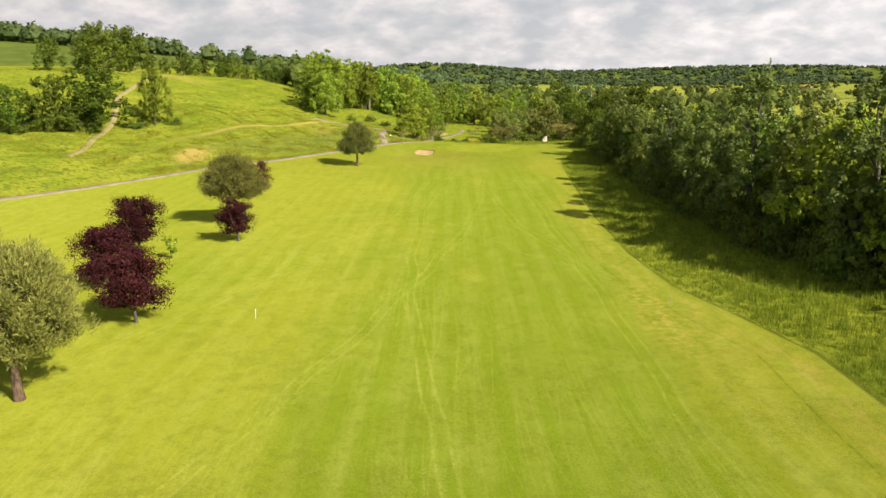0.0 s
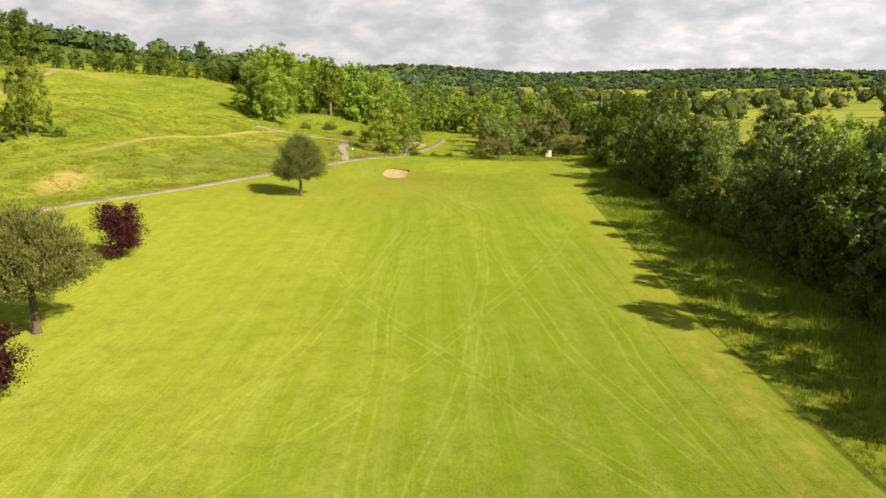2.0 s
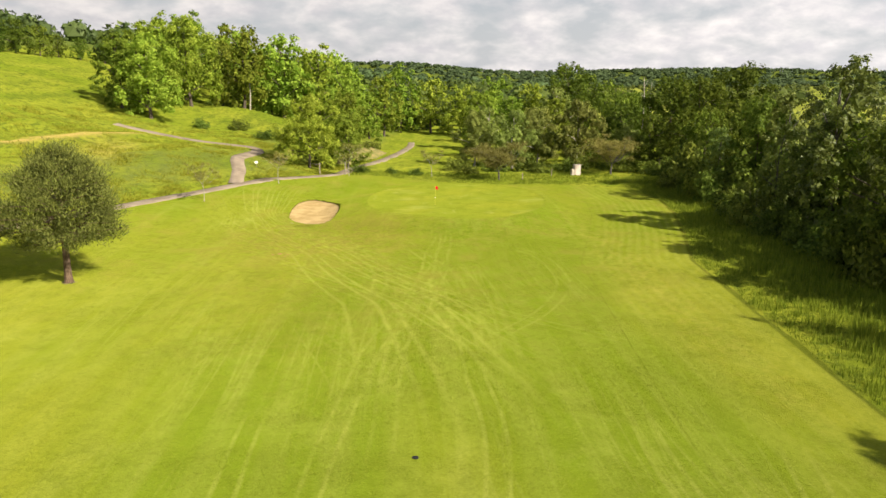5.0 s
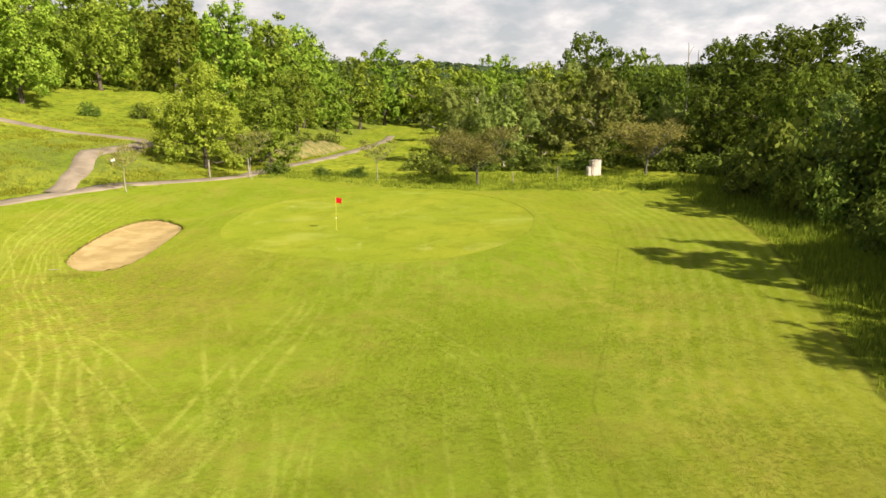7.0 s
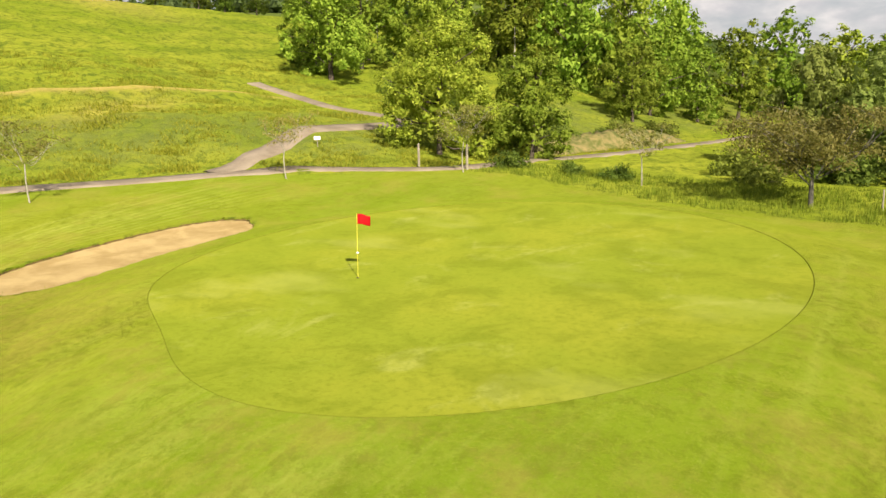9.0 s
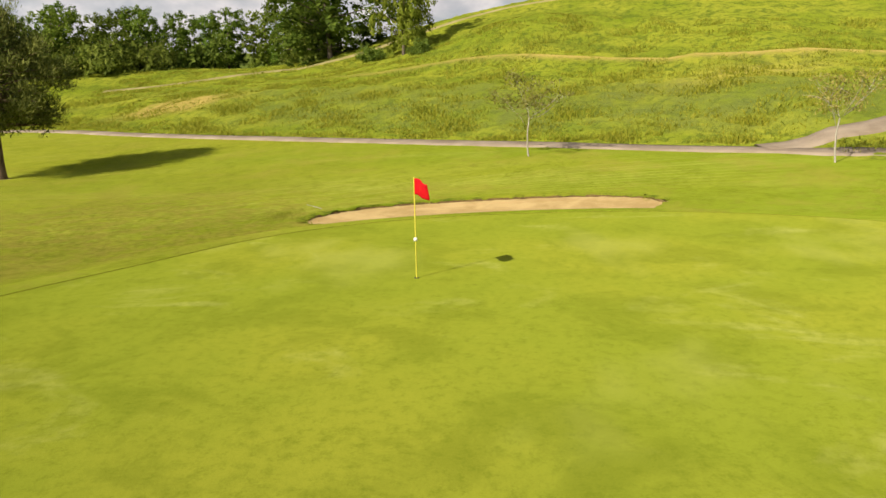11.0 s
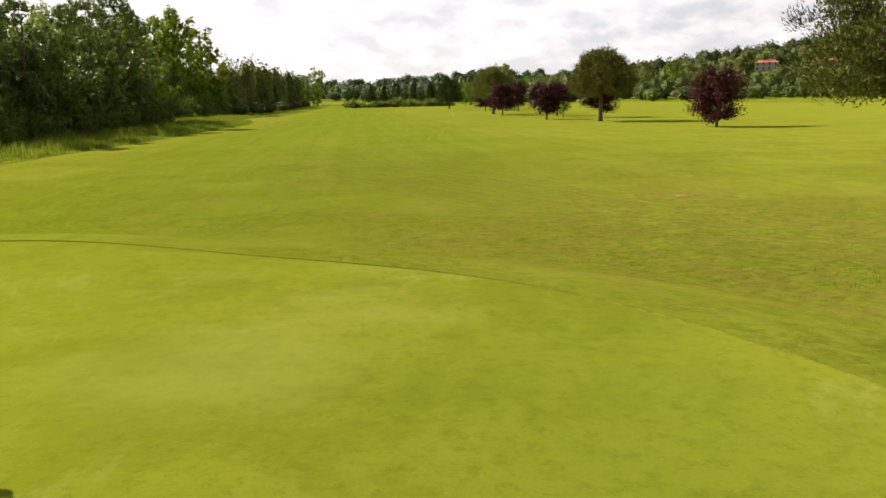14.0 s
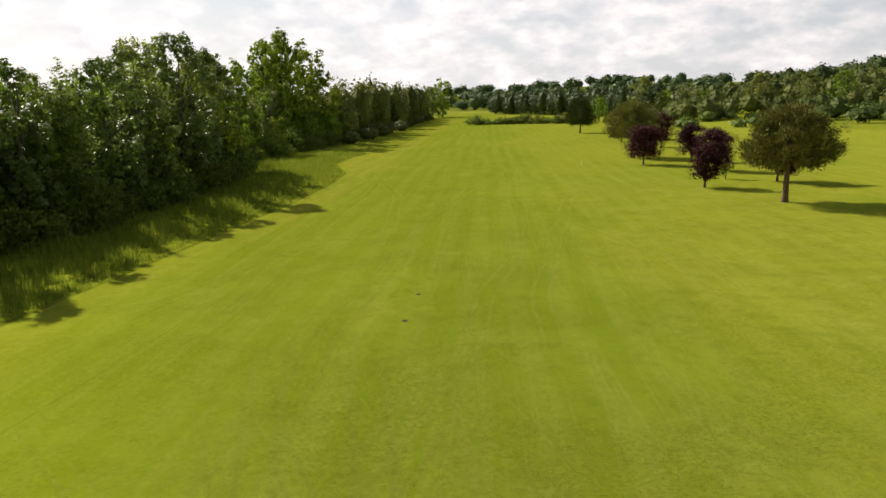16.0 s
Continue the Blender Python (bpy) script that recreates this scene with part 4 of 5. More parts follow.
def pine(name, seed, h, r, label, clear=0.24, lean=(0.0, 0.0), per=240, size=0.24, girth=1.0, leaf=PINE_LEAF, inner=0.25):
    """A stone pine: bare trunk, spreading limbs, a dense dome of needle tufts with a flat underside."""
    rng, nr = random.Random(seed), np.random.RandomState(seed)
    clumps, masses, verts, faces = [], [], [], []
    tip = Vector((lean[0] * h, lean[1] * h, h * 0.80))
    spine = bent((0, 0, -0.3), tip, rng, 0.025, 8)
    tube(verts, faces, spine, [girth * g for g in (0.38, 0.27, 0.245, 0.225, 0.20, 0.17, 0.13, 0.09, 0.04)], 10)
    base, arms = h * (clear + 0.01), 112
    for k in range(arms):
        u = (k + 0.5) / arms
        a = k * 2.39996 + rng.uniform(-0.25, 0.25)
        g = u ** 1.15
        wide = float(np.interp(g, (0, 0.1, 0.28, 0.5, 0.75, 0.9, 1.0), (0.72, 0.92, 1.0, 0.93, 0.70, 0.46, 0.12)))
        bulge = 1 + 0.08 * math.sin(3 * a + seed) + 0.06 * math.sin(5 * a + 6 * g + seed)
        q = 0.93 * r * wide * bulge * (rng.uniform(0.84, 1.04) if k % 4 else rng.uniform(0.45, 0.75))
        z = base + (h - base - 0.25) * g * (0.97 + 0.05 * math.sin(4 * a + seed))
        end = Vector((q * math.cos(a) + lean[0] * z, q * math.sin(a) + lean[1] * z, z))
        start = along(spine, min(0.97, (clear + 0.01 + 0.50 * g) / 0.8))
        limb = bent(start, end, rng, 0.07, 4)
        fat = girth * (1.0 - 0.5 * g)
        tube(verts, faces, limb, [0.11 * fat, 0.08 * fat, 0.055 * fat, 0.035 * fat, 0.012], 5, True)
        for f in (0.42, 0.58, 0.70, 0.80, 0.90, 1.0, 0.96):
            p = along(limb, f)
            side = 0.10 * r * f
            c = (p[0] + rng.uniform(-side, side), p[1] + rng.uniform(-side, side), p[2] + rng.uniform(-0.05, 0.45) * (0.5 + g))
            hub = (0.72 * c[0], 0.72 * c[1], c[2] - 0.9 - 0.8 * g)
            clumps.append((*c, r * rng.uniform(0.060, 0.105) * (0.75 + 0.35 * f), hub, 1.1))
        p = along(limb, 0.76)
        masses.append((p[0], p[1], p[2] + 0.1, r * (0.15 if k % 2 else 0.12)))
    me = crown_mesh("crown", clumps, per, size, leaf, nr, 1.05, 1.3, 0.25, 0.5, masses, True, inner)
    return tree_thing(name, (verts, faces), me, PINE_BARK, label)


def vase_tree(name, seed, h, r, per, size, material, bark, label, stem=0.35, arms=9, trunk_r=0.07):
    """A wide, thin-leaved tree whose branches show."""
    rng, nr = random.Random(seed), np.random.RandomState(seed)
    verts, faces, clumps = [], [], []
    tube(verts, faces, bent((0, 0, -0.2), (rng.uniform(-0.1, 0.1), 0, h * stem), rng, 0.05, 3), [trunk_r * 1.2, trunk_r, trunk_r * 0.9, trunk_r * 0.8], 7)
    for k in range(arms):
        a = 6.283 * k / arms + rng.uniform(-0.3, 0.3)
        q, z = r * rng.uniform(0.5, 1.0), h * rng.uniform(0.7, 1.0)
        arm = bent((0, 0, h * stem * rng.uniform(0.8, 1)), (q * math.cos(a), q * math.sin(a), z), rng, 0.15, 4)
        tube(verts, faces, arm, [trunk_r * 0.55, trunk_r * 0.42, trunk_r * 0.3, trunk_r * 0.2, 0.008], 5, True)
        for m in range(6):
            p = Vector(arm[rng.choice((1, 2, 2, 3, 3))])
            e = p + Vector((rng.uniform(-1, 1) * r * 0.42, rng.uniform(-1, 1) * r * 0.42, rng.uniform(0.0, 0.24) * h))
            tube(verts, faces, bent(p, e, rng, 0.1, 2), [trunk_r * 0.2, trunk_r * 0.13, 0.005], 4, True)
            clumps.append((e.x, e.y, min(e.z, h), r * rng.uniform(0.14, 0.24)))
    me = crown_mesh("crown", clumps, per, size, material, nr, 0.5, 1.1, 0.4, 0.8)
    return tree_thing(name, (verts, faces), me, bark, label)


def stand(proto, x, y, scale=1.0, turn=None, tall=1.0, sink=0.1, label="", group="", rng=random):
    """A copy of a tree at its place on the land."""
    turn = rng.uniform(0, 360) if turn is None else turn
    m = Matrix.LocRotScale((x, y, lie(x, y) - sink), Euler((radians(rng.uniform(-2, 2)), radians(rng.uniform(-2, 2)), radians(turn))), (scale, scale, scale * tall))
    ob = copy_thing(proto, m)
    return tagged(ob, label, group=group)


def put(ob, x, y, turn=0.0, sink=0.05):
    ob.matrix_basis = pose(x, y, lie(x, y) - sink, 0, 0, turn)
    return ob


# the row on the fairway: stone pines and purple plums
put(pine("stone_pine", 11, 10.3, 4.9, "stone pine with a domed dark green crown on a bare trunk", 0.30, (0.02, 0.0), 250, 0.19, 1.0, MID_PINE_LEAF, 0.21), -20.98, 171.8, 40)
put(pine("stone_pine", 12, 9.9, 5.25, "broad stone pine with a flat-domed olive crown", 0.38, (-0.01, 0.0), girth=1.15, inner=0.34), -29.7, 102.0, 10)
put(pine("stone_pine", 13, 10.4, 5.4, "stone pine with a thick olive crown on a pale trunk", 0.36, (0, 0), 240, 0.24, 1.15, PINE_LEAF), -25.8, 40.0, 70)
put(pine("stone_pine", 14, 10.6, 5.8, "broad dark stone pine standing among purple plums", 0.18, (0, 0), 34, 0.5, 1.0, DARK_PINE_LEAF), -39.0, -22.0, 120)
put(pine("stone_pine", 15, 11.5, 5.8, "dark stone pine standing far down the fairway", 0.24, (0, 0), 34, 0.5, 1.0, DARK_PINE_LEAF), -29.0, -66.0, 200)
put(plum("purple_plum", 21, 5.5, 2.55, "purple-leaved plum tree with a round dark crown on a leaning stem", -0.09, 0.24), -25.5, 88.3)
put(plum("purple_plum", 22, 6.3, 3.2, "purple-leaved plum tree with leaves almost to the grass", 0.0, 0.15), -33.8, 128.4)
put(plum("purple_plum", 23, 6.4, 3.5, "purple-leaved plum tree on a short pale trunk", -0.02, 0.22), -24.8, 55.6)
put(plum("purple_plum", 27, 6.2, 3.2, "purple-leaved plum tree close behind another in the row"), -32.8, 67.5)
put(plum("purple_plum", 24, 6.8, 3.6, "tall purple-leaved plum tree with an uneven crown"), -36.0, 83.0)
put(plum("purple_plum", 25, 6.4, 3.1, "purple-leaved plum tree in the fairway row"), -34.0, 50.0)
put(plum("purple_plum", 28, 7.6, 3.3, "purple-leaved plum tree standing behind the fairway row"), -37.5, 12.0)
put(plum("purple_plum", 26, 7.4, 3.7, "purple-leaved plum tree far down the fairway"), -32.7, -10.2)
put(broadleaf("young_tree", 31, 3.0, 1.2, 700, 0.16, OAK_LEAF, BARK, 0.2, 6, "slender young green tree on the fairway", 5), -30.7, 79.3)

# saplings by the path, thin trees behind the green
SAP = "thin newly planted sapling with sparse leaves on a pale stem"
for k, (x, y, h, r) in enumerate(((-19.3, 203.4, 4.6, 2.2), (-13.0, 217.3, 4.4, 2.0), (-4.2, 225.9, 4.6, 2.5), (8.0, 227.8, 4.0, 2.0))):
    put(vase_tree("sapling", 40 + k, h, r, 190 if k < 2 else 220, 0.17, ACACIA_LEAF, PALE_BARK, SAP, 0.48, 7, 0.042), x, y)
put(vase_tree("acacia", 51, 5.2, 4.6, 230, 0.20, ACACIA_LEAF, GREY_BARK, "wide thin acacia with reddish-green leaves and showing branches", 0.28, 12, 0.14), 18.0, 226.5)
put(vase_tree("acacia", 52, 6.2, 4.4, 200, 0.20, ACACIA_LEAF, GREY_BARK, "wide half-bare acacia with pale crooked branches", 0.25, 12, 0.15), 36.2, 231.2)

# prototypes for the woods
OAKS = [broadleaf("oak_tree", 60 + k, 12.0, r, 9000, 0.28, low=0.02, inner=0.48) for k, r in enumerate((4.6, 5.4, 4.0, 5.0))]
HILL_OAKS = [broadleaf("oak_tree", 165 + k, 12.0, r, 5200, 0.33, HILL_LEAF, lobes=18, subs=8, inner=0.62, low=0.0, label="dark green oak on the ridge of the hill") for k, r in enumerate((5.0, 5.8))]
FAR_OAKS = [broadleaf("oak_tree", 65 + k, 12.0, r, 3000, 0.41, lobes=16, subs=6, inner=0.66, low=0.0) for k, r in enumerate((5.0, 5.6))]
FAR_PALES = broadleaf("willow_tree", 75, 12.0, 5.2, 3400, 0.40, PALE_LEAF, PALE_BARK, 0.02, 16, "tall pale green tree beyond the fairway", 6, 0.92, 0.6)
PALES = [broadleaf("willow_tree", 70 + k, 9.0, 4.2, 8500, 0.24, PALE_LEAF, PALE_BARK, 0.04, 12, "pale grey-green willow tree behind the green") for k in range(2)]
TALL = "tall poplar with glossy grey-green leaves"
POPLARS = [broadleaf("poplar", 80 + k, 16.0, 3.7, 9000, 0.28, POPLAR_LEAF, GREY_BARK, 0.05, 26, TALL, 9, 1.3, 0.54) for k in range(3)] + [poplar("poplar", 84, 16.0, 3.4, 9500, 0.24, 6)]
THINS = [poplar("thin_poplar", 90 + k, 16.0, 3.5, 2600, 0.40, 5) for k in range(2)]
BUSHES = [bush("bush", 100 + k, 3.4, 2.6) for k in range(3)]

rng = random.Random(77)


def belt_shift(y):
    return float(np.interp(y, (-40, 10, 50, 64, 78, 92, 175, 205), (1.0, 4.0, 7.0, 5.0, 3.6, 2.8, 2.8, 1.6)))


belt = "belt of poplars along the rough"
# the tall trees whose shadows reach out over the fairway
for x, y, h in ((45.0, 58, 18), (42.0, 67, 19.5), (40.3, 77, 18), (38.6, 88, 20), (38.6, 97.5, 18), (38.6, 106, 16), (38.6, 114, 15.5), (38.8, 121, 15), (38.8, 129, 16), (39.4, 137, 9), (40.2, 147, 14.5), (40.4, 157, 13.5), (40.8, 166, 12), (41.6, 174, 12.5), (41.8, 180, 16.5), (43.5, 186, 15), (46.8, 199, 13)):
    stand(rng.choice(POPLARS), x + 0.6, y, h / 16.0 * 1.06, None, 0.93, 0.2, group=belt, rng=rng)
HIGH = ((-160, 18), (-40, 18), (-12, 18), (4, 14), (25, 12.5), (45, 15), (60, 14.5), (88, 14.5), (102, 14), (112, 13.5), (124, 12), (129, 9), (140, 9), (150, 11), (188, 11.5), (198, 11.5), (215, 12))
y = -36.0
while y < 214:
    tall = np.interp(y, [a for a, b in HIGH], [b for a, b in HIGH])
    near = y > 20
    bow = 3.2 * float(ease(180, 200, y))
    gap = float(ease(66, 50, y))
    for row, x in enumerate((39.4 + 5 * gap, 46.0 + 5 * gap, 53.0 + 5 * gap)):
        if row == 2 and rng.random() < 0.45 or row == 0 and (20 < y < 50 or rng.random() < 0.06):
            continue
        leafy = rng.random() < (0.65 if row == 0 else 0.45)
        # front row past y 100 takes darker-leaved oaks, shading put into leaf colour
        proto = rng.choice((HILL_OAKS if y > 100 and row == 0 else FAR_OAKS) if leafy else (POPLARS if near and row < 2 else THINS))
        s = tall * rng.uniform(0.68, 1.10) * (0.86, 1.18 if y < 75 else 0.9, 1.22 if y < 60 else 0.66)[row] / (12.0 if leafy else 16.0) * (1 - 0.4 * gap * (row == 0)) * (0.72 if 122 < y < 143 else 1.0)
        stand(proto, x + bow + belt_shift(y) + rng.uniform(-1.8, 1.8), y + rng.uniform(-1.8, 1.8), s, None, rng.uniform(0.90, 1.15) * (1.2 if leafy else 1.0), 0.2, group=belt, rng=rng)
    y += 6.2
for x, y, h in ((58.6, 135.0, 21.5), (60.6, 137.0, 22.5)):
    m = copy_thing(THINS[0], Matrix.LocRotScale((x, y, lie(x, y) - 0.2), None, (0.55, 0.55, h / 16.0)))
    tagged(m, "tall narrow poplar rising above the belt", group=belt)
y = 58.0
while y < 130:
    stand(rng.choice(FAR_OAKS), 45.5 + rng.uniform(-1, 1), y, rng.uniform(0.82, 1.0), None, rng.uniform(1.15, 1.4), 0.2, group=belt, rng=rng)
    y += 5.0
y = 96.0
while y < 262:
    for x in (60.0, 70.0):
        if rng.random() < 0.6:
            continue
        stand(rng.choice(FAR_OAKS + THINS), x + rng.uniform(-2.5, 2.5) + 4, y + rng.uniform(-2, 2), rng.uniform(0.6, 0.95), None, 1.0, 0.3, group=belt, rng=rng)
    y += 8.5
y = 62.0
while y < 150:
    stand(rng.choice(BUSHES), 37.4 + 3.4 * float(ease(84, 64, y)) + rng.uniform(-0.9, 0.9), y, rng.uniform(0.8, 1.35), None, rng.uniform(0.9, 1.7), 0.2, group="bushes under the belt", rng=rng)
    y += 3.2
y = -20.0
while y < 218:
    bow = 2.8 * float(ease(180, 200, y)) + 3.5 * float(ease(66, 50, y))
    stand(rng.choice(BUSHES), 36.3 + belt_shift(y) + bow + rng.uniform(-1.2, 1.0), y, rng.uniform(0.75, 1.3), None, rng.uniform(0.8, 1.5), 0.2, group="bushes under the belt", rng=rng)
    if y > 50:
        stand(rng.choice(BUSHES), 39.5 + belt_shift(y) + bow + rng.uniform(-1.2, 1.0), y + 2, rng.uniform(1.2, 1.7), None, rng.uniform(0.9, 1.4), 0.2, group="bushes under the belt", rng=rng)
    y += 4.4 if y > 60 else 6.5

# woods beyond the green and on the hillside: x, y, height, kind
wood_group = "woodland beyond the green"
put(broadleaf("oak_tree", 58, 11.5, 5.4, 19000, 0.215, None, None, 0.0, 19, "full green oak with leaves down to the path"), -11.0, 233.5, 30, 0.4)
put(broadleaf("oak_tree", 57, 9.5, 4.6, 14000, 0.21, OAK_LEAF, None, 0.0, 17, "dark green spreading tree beside the path"), -5.6, 240.0, 80, 0.3)
WOOD = ((-43, 258, 14, 0), (-50, 263, 13, 0), (-48, 271, 12, 0), (-42, 281, 15, 0), (-51, 286, 13, 0), (-33, 291, 16.5, 0), (-25, 297, 15.5, 0), (-17, 301, 14.5, 0), (-40, 300, 15, 0),
        (-10, 290, 13, 0), (-5, 298, 12, 0), (-12, 306, 14, 0), (-22, 311, 14, 0), (-31, 313, 14, 0), (-2, 313, 13, 0), (-50, 303, 12, 0), (-58, 316, 13, 0), (-9, 279, 9, 0), (-15, 247, 5, 0),
        (-40, 316, 13, 0), (-56, 328, 13, 0), (-16, 318, 13, 0), (2, 332, 14, 0), (11, 336, 14, 0), (20, 330, 13, 0), (28, 318, 13, 0), (-44, 335, 12, 0),
        (22, 241, 9.5, 1), (16, 246, 9.0, 1), (27, 246, 10.0, 1), (33, 241, 10.0, 1), (29, 256, 9.5, 1), (20, 262, 9.5, 1), (26, 272, 11, 0), (34, 266, 12, 0), (20, 282, 12, 0), (24, 300, 13, 0),
        (44, 299, 19, 0), (38, 284, 13, 1), (46, 272, 14, 0), (44, 258, 13, 0), (41, 244, 11, 0), (52, 250, 15, 0), (46, 222, 7.5, 0), (50, 232, 14, 0), (43, 233, 9, 0), (52, 216, 14, 0), (40, 238, 8, 1), (66, 254, 19.5, 0), (58, 262, 14, 0), (56, 280, 13, 0), (60, 300, 13, 0), (36, 310, 13, 0))
for x, y, h, kind in WOOD:
    proto = rng.choice(PALES if kind else HILL_OAKS if x > 40 else OAKS if y < 283 else FAR_OAKS)
    stand(proto, x, y, h / (9.0 if kind else 12.0) * rng.uniform(0.9, 1.08) * (1.2 if x < -8 and y > 250 else 1.0) * (1.0 if kind or y < 312 else 1.2), None, rng.uniform(0.95, 1.12), 0.3, group=wood_group, rng=rng)
hill_group = "trees on the meadow hill"
for x, y, h, wide in ((-76.5, 191.5, 15.5, 0.72), (-87, 180, 15.5, 1.25), (-95, 176, 14, 1.1), (-104, 172, 12, 1.1), (-108, 233, 16.5, 1.05), (-110, 256, 16, 1.1), (-119, 246, 13, 1.0), (-128, 238, 11, 1.0), (-116, 268, 9, 1.0),
                      (-97, 107, 10, 1.15), (-99, 114, 11, 1.1), (-98, 121, 10.5, 1.1), (-96, 127, 9.5, 1.1), (-97, 134, 10.5, 1.1), (-99, 140, 9.5, 1.1), (-103, 145, 10.5, 1.1), (-106, 151, 10, 1.1), (-109, 158, 11, 1.1),
                      (-106, 118, 11, 1.1), (-108, 129, 11, 1.1), (-111, 140, 11, 1.1), (-104, 104, 9, 1.1), (-112, 164, 11, 1.1), (-118, 152, 11, 1.1)):
    size = h / 12.0 * wide
    stand(rng.choice(OAKS if x > -80 else HILL_OAKS), x, y, size, None, 1.0 / wide, 0.5, group=hill_group, rng=rng)
for k in range(13):
    stand(rng.choice(HILL_OAKS), -109 + k * 2.6 + rng.uniform(-1, 1), 276 + k * 6.2 + rng.uniform(-2, 2), rng.uniform(0.5, 0.75), None, 1.0, 0.3, group="hedge of trees along the ridge", rng=rng)
for x, y, s in ((-3.0, 230.5, 0.62), (5.5, 230, 0.5), (2.0, 230.5, 0.4), (-10, 246, 0.8), (-9.5, 251, 0.5), (-8, 255, 0.45), (-6.5, 261, 0.5), (-5.5, 266, 0.6), (-11, 256, 0.9), (-8, 252, 0.8), (-5, 262, 0.9), (-3.5, 272, 0.9), (-16, 250, 0.9), (-22, 256, 0.8), (-28, 262, 0.8), (-34, 258, 0.7), (26, 234, 0.7), (14, 234, 0.7), (30, 237, 0.9), (39, 235, 1.1), (43, 229, 1.2), (46, 226, 1.3), (44, 219, 1.2), (48, 214, 1.3), (47, 208, 1.3), (24, 237, 1.0), (19, 238, 1.0), (34, 240, 1.2), (40, 241, 1.3), (48, 236, 1.4), (12, 238, 0.8), (46, 202, 1.2), (45, 196, 1.2)):
    stand(rng.choice(BUSHES), x, y, s, None, 0.9, 0.15, group="bushes behind the green", rng=rng)
for x, y, s in ((-72, 194, 0.7), (-80, 187, 0.9), (-92, 176, 1.1), (-101, 172, 1.1), (-96, 111, 1.0), (-95, 118, 1.0), (-94, 125, 1.0), (-94, 132, 1.1), (-96, 138, 1.0), (-46, 284, 0.9), (-52, 280, 0.8), (-40, 292, 0.8)):
    stand(rng.choice(BUSHES), x, y, s, None, 0.9, 0.2, group="bushes on the hillside", rng=rng)
for x, y, h, pale in ((-74, -190, 20, 1), (-83, -181, 13, 0), (-100, -179, 12, 0), (-125, -177, 19, 1), (-140, -161, 18, 1), (-156, -163, 18, 0), (-158, -134, 7, 1), (-49, -161, 12, 0), (30, -300, 24, 0), (36, -290, 20, 1)):
    stand((FAR_OAKS[0], FAR_PALES)[pale], x, y, h / 12.0, None, 1.0, 0.3, group="trees beyond the fairway", rng=rng)
for x, y in ((37, -205), (42, -222)):
    stand(HILL_OAKS[0], x, y, 0.8, None, 0.95, 0.1, group="trees beyond the fairway", rng=rng)
for k in range(16):
    stand(rng.choice(BUSHES), 8 - 3.4 * k + rng.uniform(-1, 1), -166 + rng.uniform(-4, 4), rng.uniform(0.9, 1.7), None, 1.0, 0.2, group="shrubs before the plantation", rng=rng)
for x, y in ((-95, 104), (-94, 110), (-94.5, 116), (-93.5, 121), (-92.5, 128), (-93.5, 135), (-95.5, 142), (-99, 148), (-92, 176), (-98, 106), (-98, 112), (-98, 118), (-97, 124), (-97, 130), (-98, 136), (-100, 142), (-104, 148), (-107, 154)):
    stand(rng.choice(BUSHES), x, y, rng.uniform(1.4, 2.1), None, 1.15, 0.3, group="bushes on the hillside", rng=rng)
for p in OAKS + HILL_OAKS + FAR_OAKS + [FAR_PALES] + PALES + POPLARS + THINS + BUSHES:
    for o in (*p.children_recursive, p):
        bpy.data.objects.remove(o)


# ---- far woods: crowns of coarse leaves, one sheet of foliage each ----
SMALL = bmesh.new()
bmesh.ops.create_icosphere(SMALL, subdivisions=1, radius=1.0)
SMALL_V = np.array([v.co[:] for v in SMALL.verts])
SMALL_F = np.array([[v.index for v in f.verts] for f in SMALL.faces])
SMALL.free()


def far_wood(name, spots, leaf, per, material, label, seed=1):
    rng = np.random.RandomState(seed)
    cs, out, sz, solid, tri = [], [], [], [], []
    for k, (x, y, h, r) in enumerate(spots):
        core = SMALL_V * (r * (0.70 + 0.3 * rng.rand(len(SMALL_V))))[:, None]
        core[:, 2] = core[:, 2] / r * h * 0.50 + h * 0.48
        solid.append(core + (x, y, lie(x, y))), tri.append(SMALL_F + k * len(SMALL_V))
        g = lie(x, y)
        n = per
        d = rng.normal(size=(n, 3))
        d /= np.linalg.norm(d, axis=1)[:, None]
        lump = 1 + 0.12 * np.sin(d[:, 0] * 5 + x) * np.sin(d[:, 1] * 4 + y) + 0.08 * np.sin(d[:, 2] * 7 + x * 0.3)
        p = d * (r * lump * (0.80 + 0.16 * rng.rand(n)))[:, None]
        p[:, 2] = p[:, 2] / r * h * 0.52 + h * 0.50
        cs.append(p + (x, y, g)), out.append(d + (0, 0, 0.3)), sz.append(leaf * (0.6 + 0.8 * rng.rand(n)))
    v = leaf_points(np.concatenate(cs), np.concatenate(sz), np.concatenate(out), rng, 1.0, 0.8, 0.55)
    faces = np.arange(len(v)).reshape(-1, 3).tolist() + (np.concatenate(tri) + len(v)).tolist()
    ob = mesh_object(name, np.concatenate([v] + solid).tolist(), faces, material)
    return tagged(ob, label, "woodland", kind="stuff")


def scatter(n, fn, seed):
    rng = random.Random(seed)
    spots = [fn(rng) for _ in range(n)]
    return [p for p in spots if abs(p[0] + 225) > 24 or abs(p[1] + 190) > 34]


